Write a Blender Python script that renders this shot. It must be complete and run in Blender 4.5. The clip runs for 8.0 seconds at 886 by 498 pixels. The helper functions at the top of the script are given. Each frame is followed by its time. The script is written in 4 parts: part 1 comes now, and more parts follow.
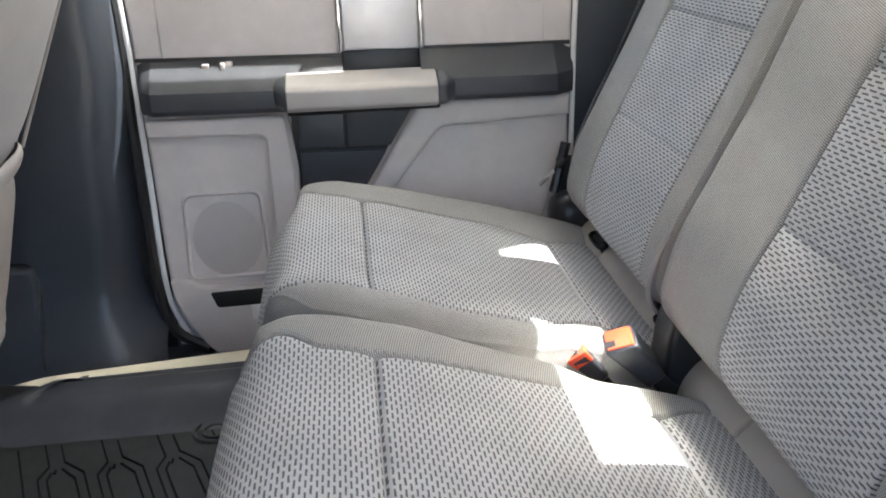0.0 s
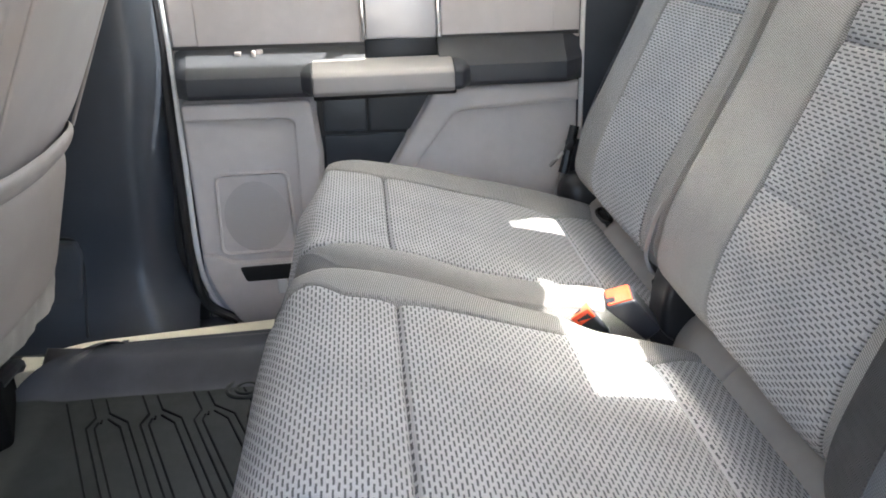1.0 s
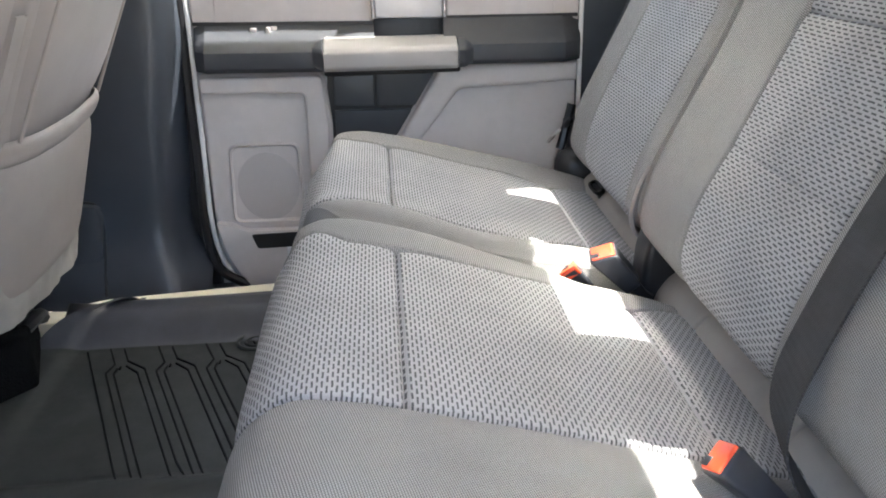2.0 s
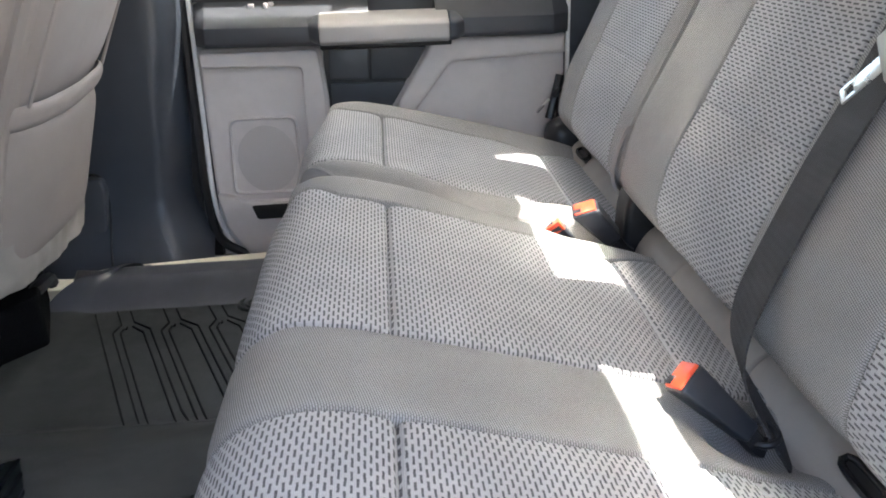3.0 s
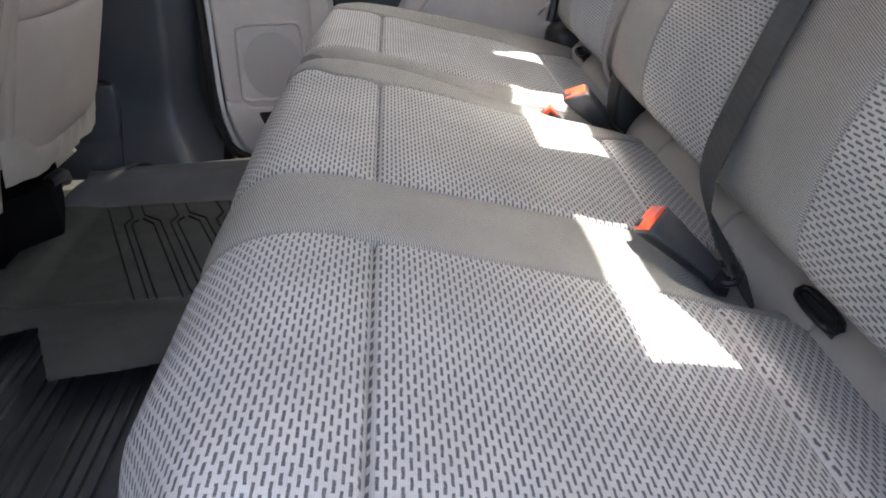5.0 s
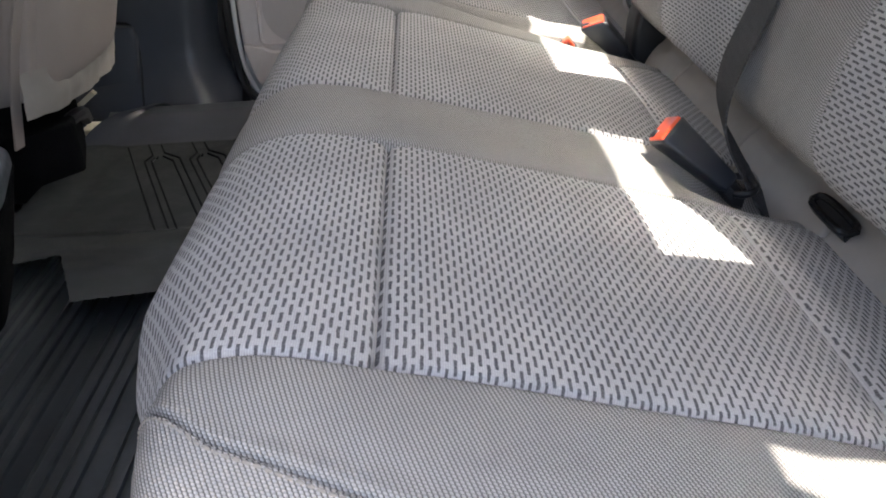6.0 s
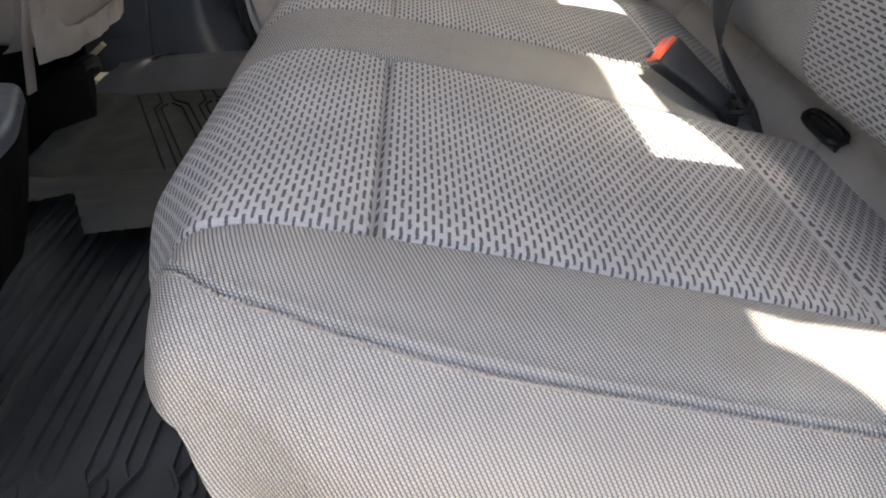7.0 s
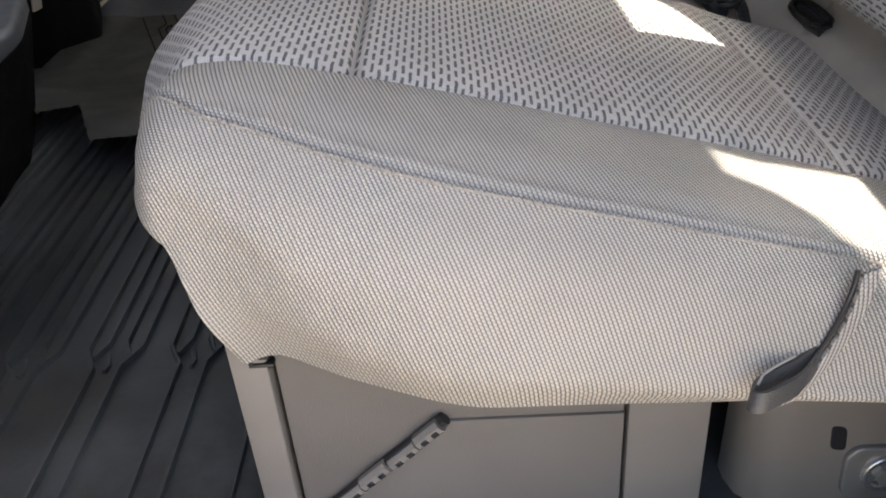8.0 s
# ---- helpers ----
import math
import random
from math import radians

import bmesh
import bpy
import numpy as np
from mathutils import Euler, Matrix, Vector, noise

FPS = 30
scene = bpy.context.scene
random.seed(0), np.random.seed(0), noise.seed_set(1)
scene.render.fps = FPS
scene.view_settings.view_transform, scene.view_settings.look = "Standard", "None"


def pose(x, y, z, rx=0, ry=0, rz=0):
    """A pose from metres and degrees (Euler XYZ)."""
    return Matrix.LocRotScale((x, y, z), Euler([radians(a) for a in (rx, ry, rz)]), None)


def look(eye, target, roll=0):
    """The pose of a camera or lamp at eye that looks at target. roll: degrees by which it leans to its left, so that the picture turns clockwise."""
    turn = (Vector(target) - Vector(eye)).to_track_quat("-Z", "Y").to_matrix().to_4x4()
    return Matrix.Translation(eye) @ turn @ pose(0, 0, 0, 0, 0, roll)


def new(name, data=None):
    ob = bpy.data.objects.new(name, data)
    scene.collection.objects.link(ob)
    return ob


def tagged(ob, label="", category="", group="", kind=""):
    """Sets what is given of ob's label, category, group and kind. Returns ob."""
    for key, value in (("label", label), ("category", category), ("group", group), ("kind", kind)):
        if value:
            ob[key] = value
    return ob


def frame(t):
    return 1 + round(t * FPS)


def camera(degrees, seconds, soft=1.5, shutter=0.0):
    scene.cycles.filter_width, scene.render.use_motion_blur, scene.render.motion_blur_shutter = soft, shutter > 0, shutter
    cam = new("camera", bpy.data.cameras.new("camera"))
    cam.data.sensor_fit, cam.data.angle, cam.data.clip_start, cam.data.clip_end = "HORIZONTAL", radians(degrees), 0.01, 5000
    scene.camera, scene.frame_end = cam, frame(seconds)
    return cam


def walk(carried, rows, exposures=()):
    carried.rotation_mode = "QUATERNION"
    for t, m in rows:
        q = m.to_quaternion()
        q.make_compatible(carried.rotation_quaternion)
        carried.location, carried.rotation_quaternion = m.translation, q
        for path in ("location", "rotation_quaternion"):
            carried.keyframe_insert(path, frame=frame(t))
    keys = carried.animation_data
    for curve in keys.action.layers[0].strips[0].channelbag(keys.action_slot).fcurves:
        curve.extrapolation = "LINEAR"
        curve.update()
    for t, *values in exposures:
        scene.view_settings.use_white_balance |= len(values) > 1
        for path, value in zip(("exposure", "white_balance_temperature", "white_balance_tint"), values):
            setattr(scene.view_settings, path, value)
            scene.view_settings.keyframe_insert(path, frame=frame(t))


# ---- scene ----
cam = camera(55.3, 8.0, 1.8)
PATH = [
    (0, (-0.007, 0.042, 0.711), (0.184, 1.889, -0.031), -2.1),
    (0.5, (-0.013, -0.012, 0.709), (0.172, 1.835, -0.037), -2.4),
    (1, (-0.017, -0.064, 0.701), (0.135, 1.79, -0.033), -2.3),
    (2.5, (-0.003, -0.201, 0.667), (0.124, 1.651, -0.077), -1.4),
    (3, (0.003, -0.233, 0.655), (0.123, 1.615, -0.101), -2.1),
    (3.5, (0.012, -0.262, 0.64), (0.13, 1.58, -0.13), -2.4),
    (4, (0.021, -0.283, 0.62), (0.133, 1.544, -0.187), -2.1),
    (5.5, (0.033, -0.324, 0.567), (0.068, 1.462, -0.333), -3.4),
    (6, (0.033, -0.34, 0.542), (0.046, 1.428, -0.392), -3.5),
    (6.5, (0.035, -0.361, 0.526), (0.032, 1.393, -0.435), -3.8),
    (7, (0.038, -0.385, 0.508), (0.022, 1.353, -0.481), -4.2),
    (7.5, (0.046, -0.41, 0.486), (0.007, 1.31, -0.534), -4.5),
    (8, (0.054, -0.437, 0.463), (0.002, 1.25, -0.611), -4.6),
]
EXPOSURES = [(0.0, 3.46, 6450, 8), (1.0, 3.6, 6450, 8), (2.5, 3.56, 6500, 9), (4.0, 3.37, 6550, 10), (6.0, 2.92, 6900, 11), (7.0, 2.8, 7200, 11), (8.0, 2.76, 7500, 10)]
walk(cam, [(t, look(eye, target, roll)) for t, eye, target, roll in PATH], EXPOSURES)


# ---- light ----
SUN_WAY = Vector((-0.486, -0.085, -1.0)).normalized()
world = bpy.data.worlds.new("sky")
scene.world = world
world.use_nodes = True
sky = world.node_tree.nodes.new("ShaderNodeTexSky")
sky.sky_type, sky.sun_disc = "NISHITA", False
sky.dust_density = 4.5
sky.sun_elevation = math.asin(-SUN_WAY.z)
sky.sun_rotation = math.atan2(-SUN_WAY.x, -SUN_WAY.y)
background = world.node_tree.nodes["Background"]
background.inputs["Strength"].default_value = 0.15
world.node_tree.links.new(sky.outputs["Color"], background.inputs["Color"])
sun = new("sun", bpy.data.lights.new("sun", "SUN"))
sun.data.energy, sun.data.angle, sun.data.color = 2.0, radians(0.5), (1.0, 0.96, 0.9)
sun.rotation_mode = "QUATERNION"
sun.rotation_quaternion = SUN_WAY.to_track_quat("-Z", "Y")


# ---- materials ----
class Nodes:
    """Short hand for building a node tree."""

    def __init__(self, name, rough=0.6, metal=0.0, spec=0.5):
        self.mat = bpy.data.materials.new(name)
        self.mat.use_nodes = True
        self.tree = self.mat.node_tree
        self.bsdf = self.tree.nodes["Principled BSDF"]
        self.bsdf.inputs["Roughness"].default_value = rough
        self.bsdf.inputs["Metallic"].default_value = metal
        self.bsdf.inputs["Specular IOR Level"].default_value = spec

    def put(self, socket, value):
        if isinstance(value, bpy.types.NodeSocket):
            self.tree.links.new(value, socket)
        else:
            socket.default_value = value

    def math(self, op, a, b=0.0, c=0.0):
        n = self.tree.nodes.new("ShaderNodeMath")
        n.operation = op
        for k, v in enumerate((a, b, c)):
            self.put(n.inputs[k], v)
        return n.outputs[0]

    def ramp(self, v, lo, hi, a=0.0, b=1.0):
        n = self.tree.nodes.new("ShaderNodeMapRange")
        n.interpolation_type = "SMOOTHSTEP"
        for k, x in enumerate((v, lo, hi, a, b)):
            self.put(n.inputs[k], x)
        return n.outputs[0]

    def coords(self, kind="Object"):
        return self.tree.nodes.new("ShaderNodeTexCoord").outputs[kind]

    def noise(self, vec, scale, detail=3.0, rough=0.5):
        n = self.tree.nodes.new("ShaderNodeTexNoise")
        self.put(n.inputs["Vector"], vec)
        n.inputs["Scale"].default_value, n.inputs["Detail"].default_value, n.inputs["Roughness"].default_value = scale, detail, rough
        return n.outputs["Fac"]

    def mix(self, fac, a, b):
        n = self.tree.nodes.new("ShaderNodeMix")
        n.data_type = "RGBA"
        self.put(n.inputs["Factor"], fac)
        self.put(n.inputs[6], a if isinstance(a, bpy.types.NodeSocket) else (*a, 1))
        self.put(n.inputs[7], b if isinstance(b, bpy.types.NodeSocket) else (*b, 1))
        return n.outputs[2]

    def bump(self, height, dist, strength=1.0):
        n = self.tree.nodes.new("ShaderNodeBump")
        n.inputs["Distance"].default_value, n.inputs["Strength"].default_value = dist, strength
        self.put(n.inputs["Height"], height)
        self.put(self.bsdf.inputs["Normal"], n.outputs["Normal"])

    def colour(self, v):
        self.put(self.bsdf.inputs["Base Color"], v if isinstance(v, bpy.types.NodeSocket) else (*v, 1))


def plastic(name, colour, rough=0.5, grain=1800.0, depth=0.00015, vary=0.12, metal=0.0, spec=0.5, streak=40.0):
    n = Nodes(name, rough, metal, spec)
    at = n.coords()
    big = n.noise(at, 9.0, 4.0)
    small = n.noise(at, streak, 5.0, 0.65)
    v = n.math("ADD", n.math("MULTIPLY", big, 0.6), n.math("MULTIPLY", small, 0.4))
    n.colour(n.mix(n.ramp(v, 0.35, 0.65), [c * (1 - vary) for c in colour], [c * (1 + vary) for c in colour]))
    n.put(n.bsdf.inputs["Roughness"], n.ramp(small, 0.3, 0.7, rough * 0.88, min(1, rough * 1.12)))
    n.bump(n.noise(at, grain, 2.0), depth)
    return n.mat


def perforated(name, colour, pitch=0.004):
    """Moulded plastic with fine round holes."""
    n = Nodes(name, 0.55)
    sep = n.tree.nodes.new("ShaderNodeSeparateXYZ")
    n.put(sep.inputs[0], n.coords())
    dx = n.math("SUBTRACT", n.math("FRACT", n.math("DIVIDE", sep.outputs[0], pitch)), 0.5)
    dz = n.math("SUBTRACT", n.math("FRACT", n.math("DIVIDE", sep.outputs[2], pitch)), 0.5)
    r = n.math("SQRT", n.math("ADD", n.math("MULTIPLY", dx, dx), n.math("MULTIPLY", dz, dz)))
    hole = n.ramp(r, 0.2, 0.3, 1, 0)
    n.colour(n.mix(hole, colour, (0.44, 0.41, 0.395)))
    n.bump(n.math("SUBTRACT", 1.0, hole), 0.0004)
    return n.mat


def fabric_uv(n):
    sep = n.tree.nodes.new("ShaderNodeSeparateXYZ")
    n.put(sep.inputs[0], n.coords("UV"))
    return sep.outputs[0], sep.outputs[1]


def dash_fabric(name, light, dark, pitch=0.0043, period=0.0142):
    """Knitted cloth with staggered dark dashes that run across the bench."""
    n = Nodes(name, 0.95, 0.0, 0.08)
    u, v = fabric_uv(n)
    uv = n.coords("UV")
    wob = n.math("MULTIPLY", n.math("SUBTRACT", n.noise(uv, 160.0, 2.0), 0.5), 0.35)
    cu = n.math("ADD", n.math("DIVIDE", u, pitch), wob)
    col = n.math("FLOOR", cu)
    stag = n.math("MULTIPLY", n.math("PINGPONG", col, 1.0), 0.5)
    shift = n.math("MULTIPLY", n.math("SUBTRACT", n.noise(uv, 60.0, 1.0), 0.5), 0.35)
    cv = n.math("ADD", n.math("ADD", n.math("DIVIDE", v, period), stag), shift)
    du = n.math("ABSOLUTE", n.math("SUBTRACT", n.math("FRACT", cu), 0.5))
    dv = n.math("ABSOLUTE", n.math("SUBTRACT", n.math("FRACT", cv), 0.5))
    dash = n.math("MULTIPLY", n.ramp(du, 0.15, 0.26, 1, 0), n.ramp(dv, 0.31, 0.35, 1, 0))
    rib = n.math("SINE", n.math("MULTIPLY", u, 2 * math.pi / 0.00127))
    knit = n.math("SINE", n.math("MULTIPLY", v, 2 * math.pi / 0.0016))
    weave = n.math("ADD", n.math("MULTIPLY", rib, 0.5), n.math("MULTIPLY", knit, 0.25))
    wear = n.noise(uv, 14.0, 4.0)
    body = n.mix(n.ramp(wear, 0.3, 0.7), [c * 0.93 for c in light], [c * 1.07 for c in light])
    fleck = n.noise(uv, 900.0, 2.0)
    body = n.mix(n.ramp(weave, -0.7, 0.7, 0.2, 0.0), body, (0.1, 0.1, 0.1))
    body = n.mix(n.ramp(fleck, 0.62, 0.36, 0.0, 0.16), body, (0.12, 0.118, 0.117))
    ink = n.mix(n.ramp(fleck, 0.35, 0.7), dark, [c * 2.0 for c in dark])
    n.colour(n.mix(dash, body, ink))
    n.bump(n.math("SUBTRACT", n.math("MULTIPLY", weave, 0.18), n.math("MULTIPLY", dash, 1.2)), 0.0006, 0.8)
    return n.mat


def cord_fabric(name, colour, cord=0.0022, bead=0.0024):
    """Plain bolster cloth: fine beaded cords."""
    n = Nodes(name, 0.95, 0.0, 0.08)
    u, v = fabric_uv(n)
    uv = n.coords("UV")
    skew = n.math("ADD", u, n.math("MULTIPLY", v, -0.29))
    cu = n.math("DIVIDE", skew, cord)
    stag = n.math("MULTIPLY", n.math("PINGPONG", n.math("FLOOR", cu), 1.0), 0.5)
    a = n.math("SINE", n.math("MULTIPLY", n.math("FRACT", cu), math.pi))
    b = n.math("SINE", n.math("MULTIPLY", n.math("FRACT", n.math("ADD", n.math("DIVIDE", v, bead), stag)), math.pi))
    h = n.math("MULTIPLY", n.math("POWER", a, 0.7), n.math("ADD", n.math("MULTIPLY", b, 0.56), 0.44))
    wear = n.noise(uv, 10.0, 5.0, 0.6)
    body = n.mix(n.ramp(wear, 0.3, 0.7), [c * 0.94 for c in colour], [c * 1.06 for c in colour])
    n.colour(n.mix(n.ramp(h, 0.15, 0.72, 0.86, 0.0), body, (0.09, 0.085, 0.08)))
    n.bump(h, 0.0009, 0.9)
    return n.mat


def webbing(name, colour):
    n = Nodes(name, 0.7, 0.0, 0.35)
    u, v = fabric_uv(n)
    a = n.math("SINE", n.math("MULTIPLY", n.math("ADD", u, n.math("MULTIPLY", n.math("PINGPONG", v, 0.004), 0.5)), 2 * math.pi / 0.0022))
    wear = n.noise(n.coords("UV"), 30.0, 3.0)
    c = n.mix(n.ramp(wear, 0.3, 0.7), [x * 0.85 for x in colour], [x * 1.15 for x in colour])
    n.colour(n.mix(n.ramp(a, -1, 1, 0.35, 0), c, (0.02, 0.02, 0.02)))
    n.bump(a, 0.0006, 0.9)
    return n.mat


INSERT = dash_fabric("dash_cloth", (0.5, 0.49, 0.487), (0.09, 0.088, 0.09))
BOLSTER = cord_fabric("bolster_cloth", (0.408, 0.395, 0.379))
FLAP_CLOTH = plastic("plain_cloth", (0.29, 0.268, 0.252), 0.9, 700.0, 0.0005, 0.06)
SKIRT = plastic("skirt_cloth", (0.37, 0.335, 0.30), 0.85, 800.0, 0.0004, 0.08)
FRONT_CLOTH = plastic("front_seat_cloth", (0.315, 0.276, 0.252), 0.75, 900.0, 0.0003, 0.06)
PALE_CLOTH = plastic("pale_backing", (0.31, 0.288, 0.262), 0.85, 700.0, 0.0004, 0.1)
DOOR_GREY = plastic("door_plastic", (0.65, 0.60, 0.58), 0.5, 1500.0, 0.0002, 0.05)
SPEAKER = perforated("speaker_plastic", (0.56, 0.52, 0.503), 0.0026)
TRIM_DARK = plastic("dark_trim_plastic", (0.058, 0.062, 0.071), 0.34, 1500.0, 0.0002, 0.08)
TRIM_BLACK = plastic("black_plastic", (0.014, 0.014, 0.016), 0.4, 1500.0, 0.0001, 0.2)
# near-black carries the footwell shade on top of the cloth's own black
SHADED_CLOTH = plastic("shaded_black_cloth", (0.004, 0.0042, 0.0046), 0.95, 300.0, 0.002, 0.3, spec=0.05)
GLOSS_BLACK = plastic("gloss_black_plastic", (0.012, 0.012, 0.013), 0.16, 1500.0, 0.00005, 0.2)
PILLAR = plastic("pillar_plastic", (0.044, 0.052, 0.066), 0.4, 1300.0, 0.0001, 0.08, spec=0.7)
SATIN = plastic("satin_silver", (0.42, 0.40, 0.385), 0.42, 2500.0, 0.00005, 0.04, 0.1)
BRIGHT = plastic("bright_applique", (0.6, 0.6, 0.615), 0.38, 2500.0, 0.00003, 0.03, 0.6)
CHROME = plastic("chrome", (0.85, 0.85, 0.86), 0.12, 2500.0, 0.00002, 0.02, 1.0)
WHITE_PAINT = plastic("white_body_paint", (0.8, 0.8, 0.8), 0.25, 2500.0, 0.00002, 0.03)
CREAM = plastic("cream_sill", (0.75, 0.71, 0.58), 0.5, 900.0, 0.0002, 0.06)
# the tray's rubber again, paler and bluer to paint sky sheen on the lip
LIT_RUBBER = plastic("lit_lip_rubber", (0.046, 0.050, 0.061), 0.4, 900.0, 0.0002, 0.2, streak=20.0)
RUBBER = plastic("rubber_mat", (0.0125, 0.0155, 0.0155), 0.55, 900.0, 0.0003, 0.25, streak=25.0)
FLOOR_RUBBER = plastic("vinyl_floor", (0.032, 0.036, 0.039), 0.35, 900.0, 0.0003, 0.4, streak=60.0)
BASE_GREY = plastic("storage_grey", (0.135, 0.122, 0.112), 0.6, 1200.0, 0.0003, 0.06)
BASE_PALE = plastic("storage_edge", (0.175, 0.16, 0.147), 0.55, 1200.0, 0.0003, 0.06)
BODY_METAL = plastic("primed_body_metal", (0.165, 0.148, 0.132), 0.36, 1500.0, 0.00004, 0.05)
STEEL = plastic("steel", (0.7, 0.69, 0.67), 0.28, 2000.0, 0.00003, 0.08, 0.9)
DULL_STEEL = plastic("dull_zinc_steel", (0.22, 0.215, 0.21), 0.5, 900.0, 0.0002, 0.15, 0.6)
GROOVE = plastic("groove_rubber", (0.010, 0.0105, 0.011), 0.85, 900.0, 0.0002, 0.2, spec=0.15)
RED = plastic("red_button", (0.75, 0.085, 0.03), 0.35, 2000.0, 0.00003, 0.06)
NAVY = plastic("buckle_plastic", (0.022, 0.024, 0.03), 0.4, 1800.0, 0.0001, 0.1)
TONGUE_GREY = plastic("tongue_cover", (0.36, 0.34, 0.30), 0.45, 1800.0, 0.0001, 0.06)
THREAD = plastic("thread", (0.28, 0.262, 0.24), 0.8, 900.0, 0.0002, 0.08)
LOOP = plastic("loop_webbing", (0.045, 0.045, 0.047), 0.35, 1200.0, 0.0004, 0.15)
BELT = webbing("belt_webbing", (0.06, 0.056, 0.055))
SLATE_BELT = webbing("slate_belt_webbing", (0.15, 0.16, 0.19))
LINER = plastic("headliner", (0.76, 0.74, 0.70), 0.9, 600.0, 0.0004, 0.05)
ASPHALT = plastic("pale_concrete", (0.40, 0.348, 0.28), 0.9, 60.0, 0.004, 0.2, streak=3.0)


def glass(name, colour=(0.9, 0.95, 0.93)):
    n = Nodes(name, 0.02)
    n.bsdf.inputs["Transmission Weight"].default_value = 1.0
    n.bsdf.inputs["IOR"].default_value = 1.05
    n.colour(colour)
    return n.mat


GLASS = glass("window_glass")
TINTED_GLASS = glass("tinted_glass", (0.79, 0.815, 0.745))


# ---- building blocks ----
def mesh_of(name, geo, mat):
    me = bpy.data.meshes.new(name)
    if isinstance(geo, bmesh.types.BMesh):
        geo.to_mesh(me)
        geo.free()
        flat = False
    else:
        verts, faces, uvs = geo
        me.from_pydata([tuple(map(float, v)) for v in verts], [], faces)
        if uvs is not None:
            layer = me.uv_layers.new(name="UVMap")
            idx = np.empty(len(me.loops), dtype=np.int32)
            me.loops.foreach_get("vertex_index", idx)
            layer.data.foreach_set("uv", np.asarray(uvs, dtype=np.float32)[idx].ravel())
    me.polygons.foreach_set("use_smooth", [True] * len(me.polygons))
    me.materials.append(mat)
    return me


def sharp(me, degrees=35):
    me.set_sharp_from_angle(angle=radians(degrees))
    return me


def part(name, geo, mat, parent, label="", keep=None):
    """One mesh under a thing or a part."""
    ob = new(name, sharp(mesh_of(name, geo, mat), keep if keep else 40))
    ob.parent = parent
    return tagged(ob, label)


def thing(name, label, category, group="", kind="", at=(0, 0, 0)):
    ob = new(name)
    ob.location = at
    ob.empty_display_size = 0.05
    return tagged(ob, label, category, group, kind)


def solid(name, geo, mat, label, category, group="", kind=""):
    """A thing of one mesh."""
    return tagged(new(name, sharp(mesh_of(name, geo, mat))), label, category, group, kind)


def rbox(x0, x1, y0, y1, z0, z1, r=0.004, seg=2, m=None):
    bm = bmesh.new()
    bmesh.ops.create_cube(bm, size=1.0)
    bmesh.ops.scale(bm, vec=(x1 - x0, y1 - y0, z1 - z0), verts=bm.verts)
    bmesh.ops.translate(bm, vec=((x0 + x1) / 2, (y0 + y1) / 2, (z0 + z1) / 2), verts=bm.verts)
    if r:
        bmesh.ops.bevel(bm, geom=bm.edges[:], offset=r, segments=seg, profile=0.5, affect="EDGES", clamp_overlap=True)
    if m is not None:
        bmesh.ops.transform(bm, matrix=m, verts=bm.verts)
    return bm


def joined(*bms):
    out = bmesh.new()
    for b in bms:
        me = bpy.data.meshes.new("tmp")
        b.to_mesh(me)
        b.free()
        out.from_mesh(me)
        bpy.data.meshes.remove(me)
    return out


def round_poly(pts, radii, n=5):
    """Polygon with rounded corners; radii one number or a list."""
    out = []
    k = len(pts)
    for i, p in enumerate(pts):
        r = radii[i] if isinstance(radii, (list, tuple)) else radii
        p, a, b = Vector(p), Vector(pts[i - 1]), Vector(pts[(i + 1) % k])
        if r <= 0:
            out.append(p)
            continue
        da, db = (a - p).normalized(), (b - p).normalized()
        r = min(r, 0.45 * (a - p).length, 0.45 * (b - p).length)
        s, e = p + da * r, p + db * r
        for j in range(n + 1):
            t = j / n
            out.append(s * (1 - t) ** 2 + p * 2 * t * (1 - t) + e * t * t)
    return out


def plate(pts, back, front, bevel=0.004, inset=None, axis="y", m=None):
    """A polygon in x, z (axis y) or x, y (axis z) drawn out from back to front, its front rim bevelled; inset: (width, depth, slope)."""
    bm = bmesh.new()
    place = (lambda p, d: (p[0], d, p[1])) if axis == "y" else ((lambda p, d: (p[0], p[1], d)) if axis == "z" else (lambda p, d: (d, p[0], p[1])))
    lo = [bm.verts.new(place(p, back)) for p in pts]
    hi = [bm.verts.new(place(p, front)) for p in pts]
    k = len(pts)
    for i in range(k):
        bm.faces.new((lo[i], lo[(i + 1) % k], hi[(i + 1) % k], hi[i]))
    bm.faces.new(lo[::-1])
    top = bm.faces.new(hi)
    bmesh.ops.recalc_face_normals(bm, faces=bm.faces[:])
    rim = [e for e in top.edges]
    if inset:
        width, depth, slope = inset
        bmesh.ops.inset_region(bm, faces=[top], thickness=width, use_even_offset=True)
        bmesh.ops.inset_region(bm, faces=[top], thickness=slope, depth=-depth, use_even_offset=True)
    if bevel:
        bmesh.ops.bevel(bm, geom=rim, offset=bevel, segments=3, profile=0.5, affect="EDGES", clamp_overlap=True)
    if m is not None:
        bmesh.ops.transform(bm, matrix=m, verts=bm.verts)
    return bm


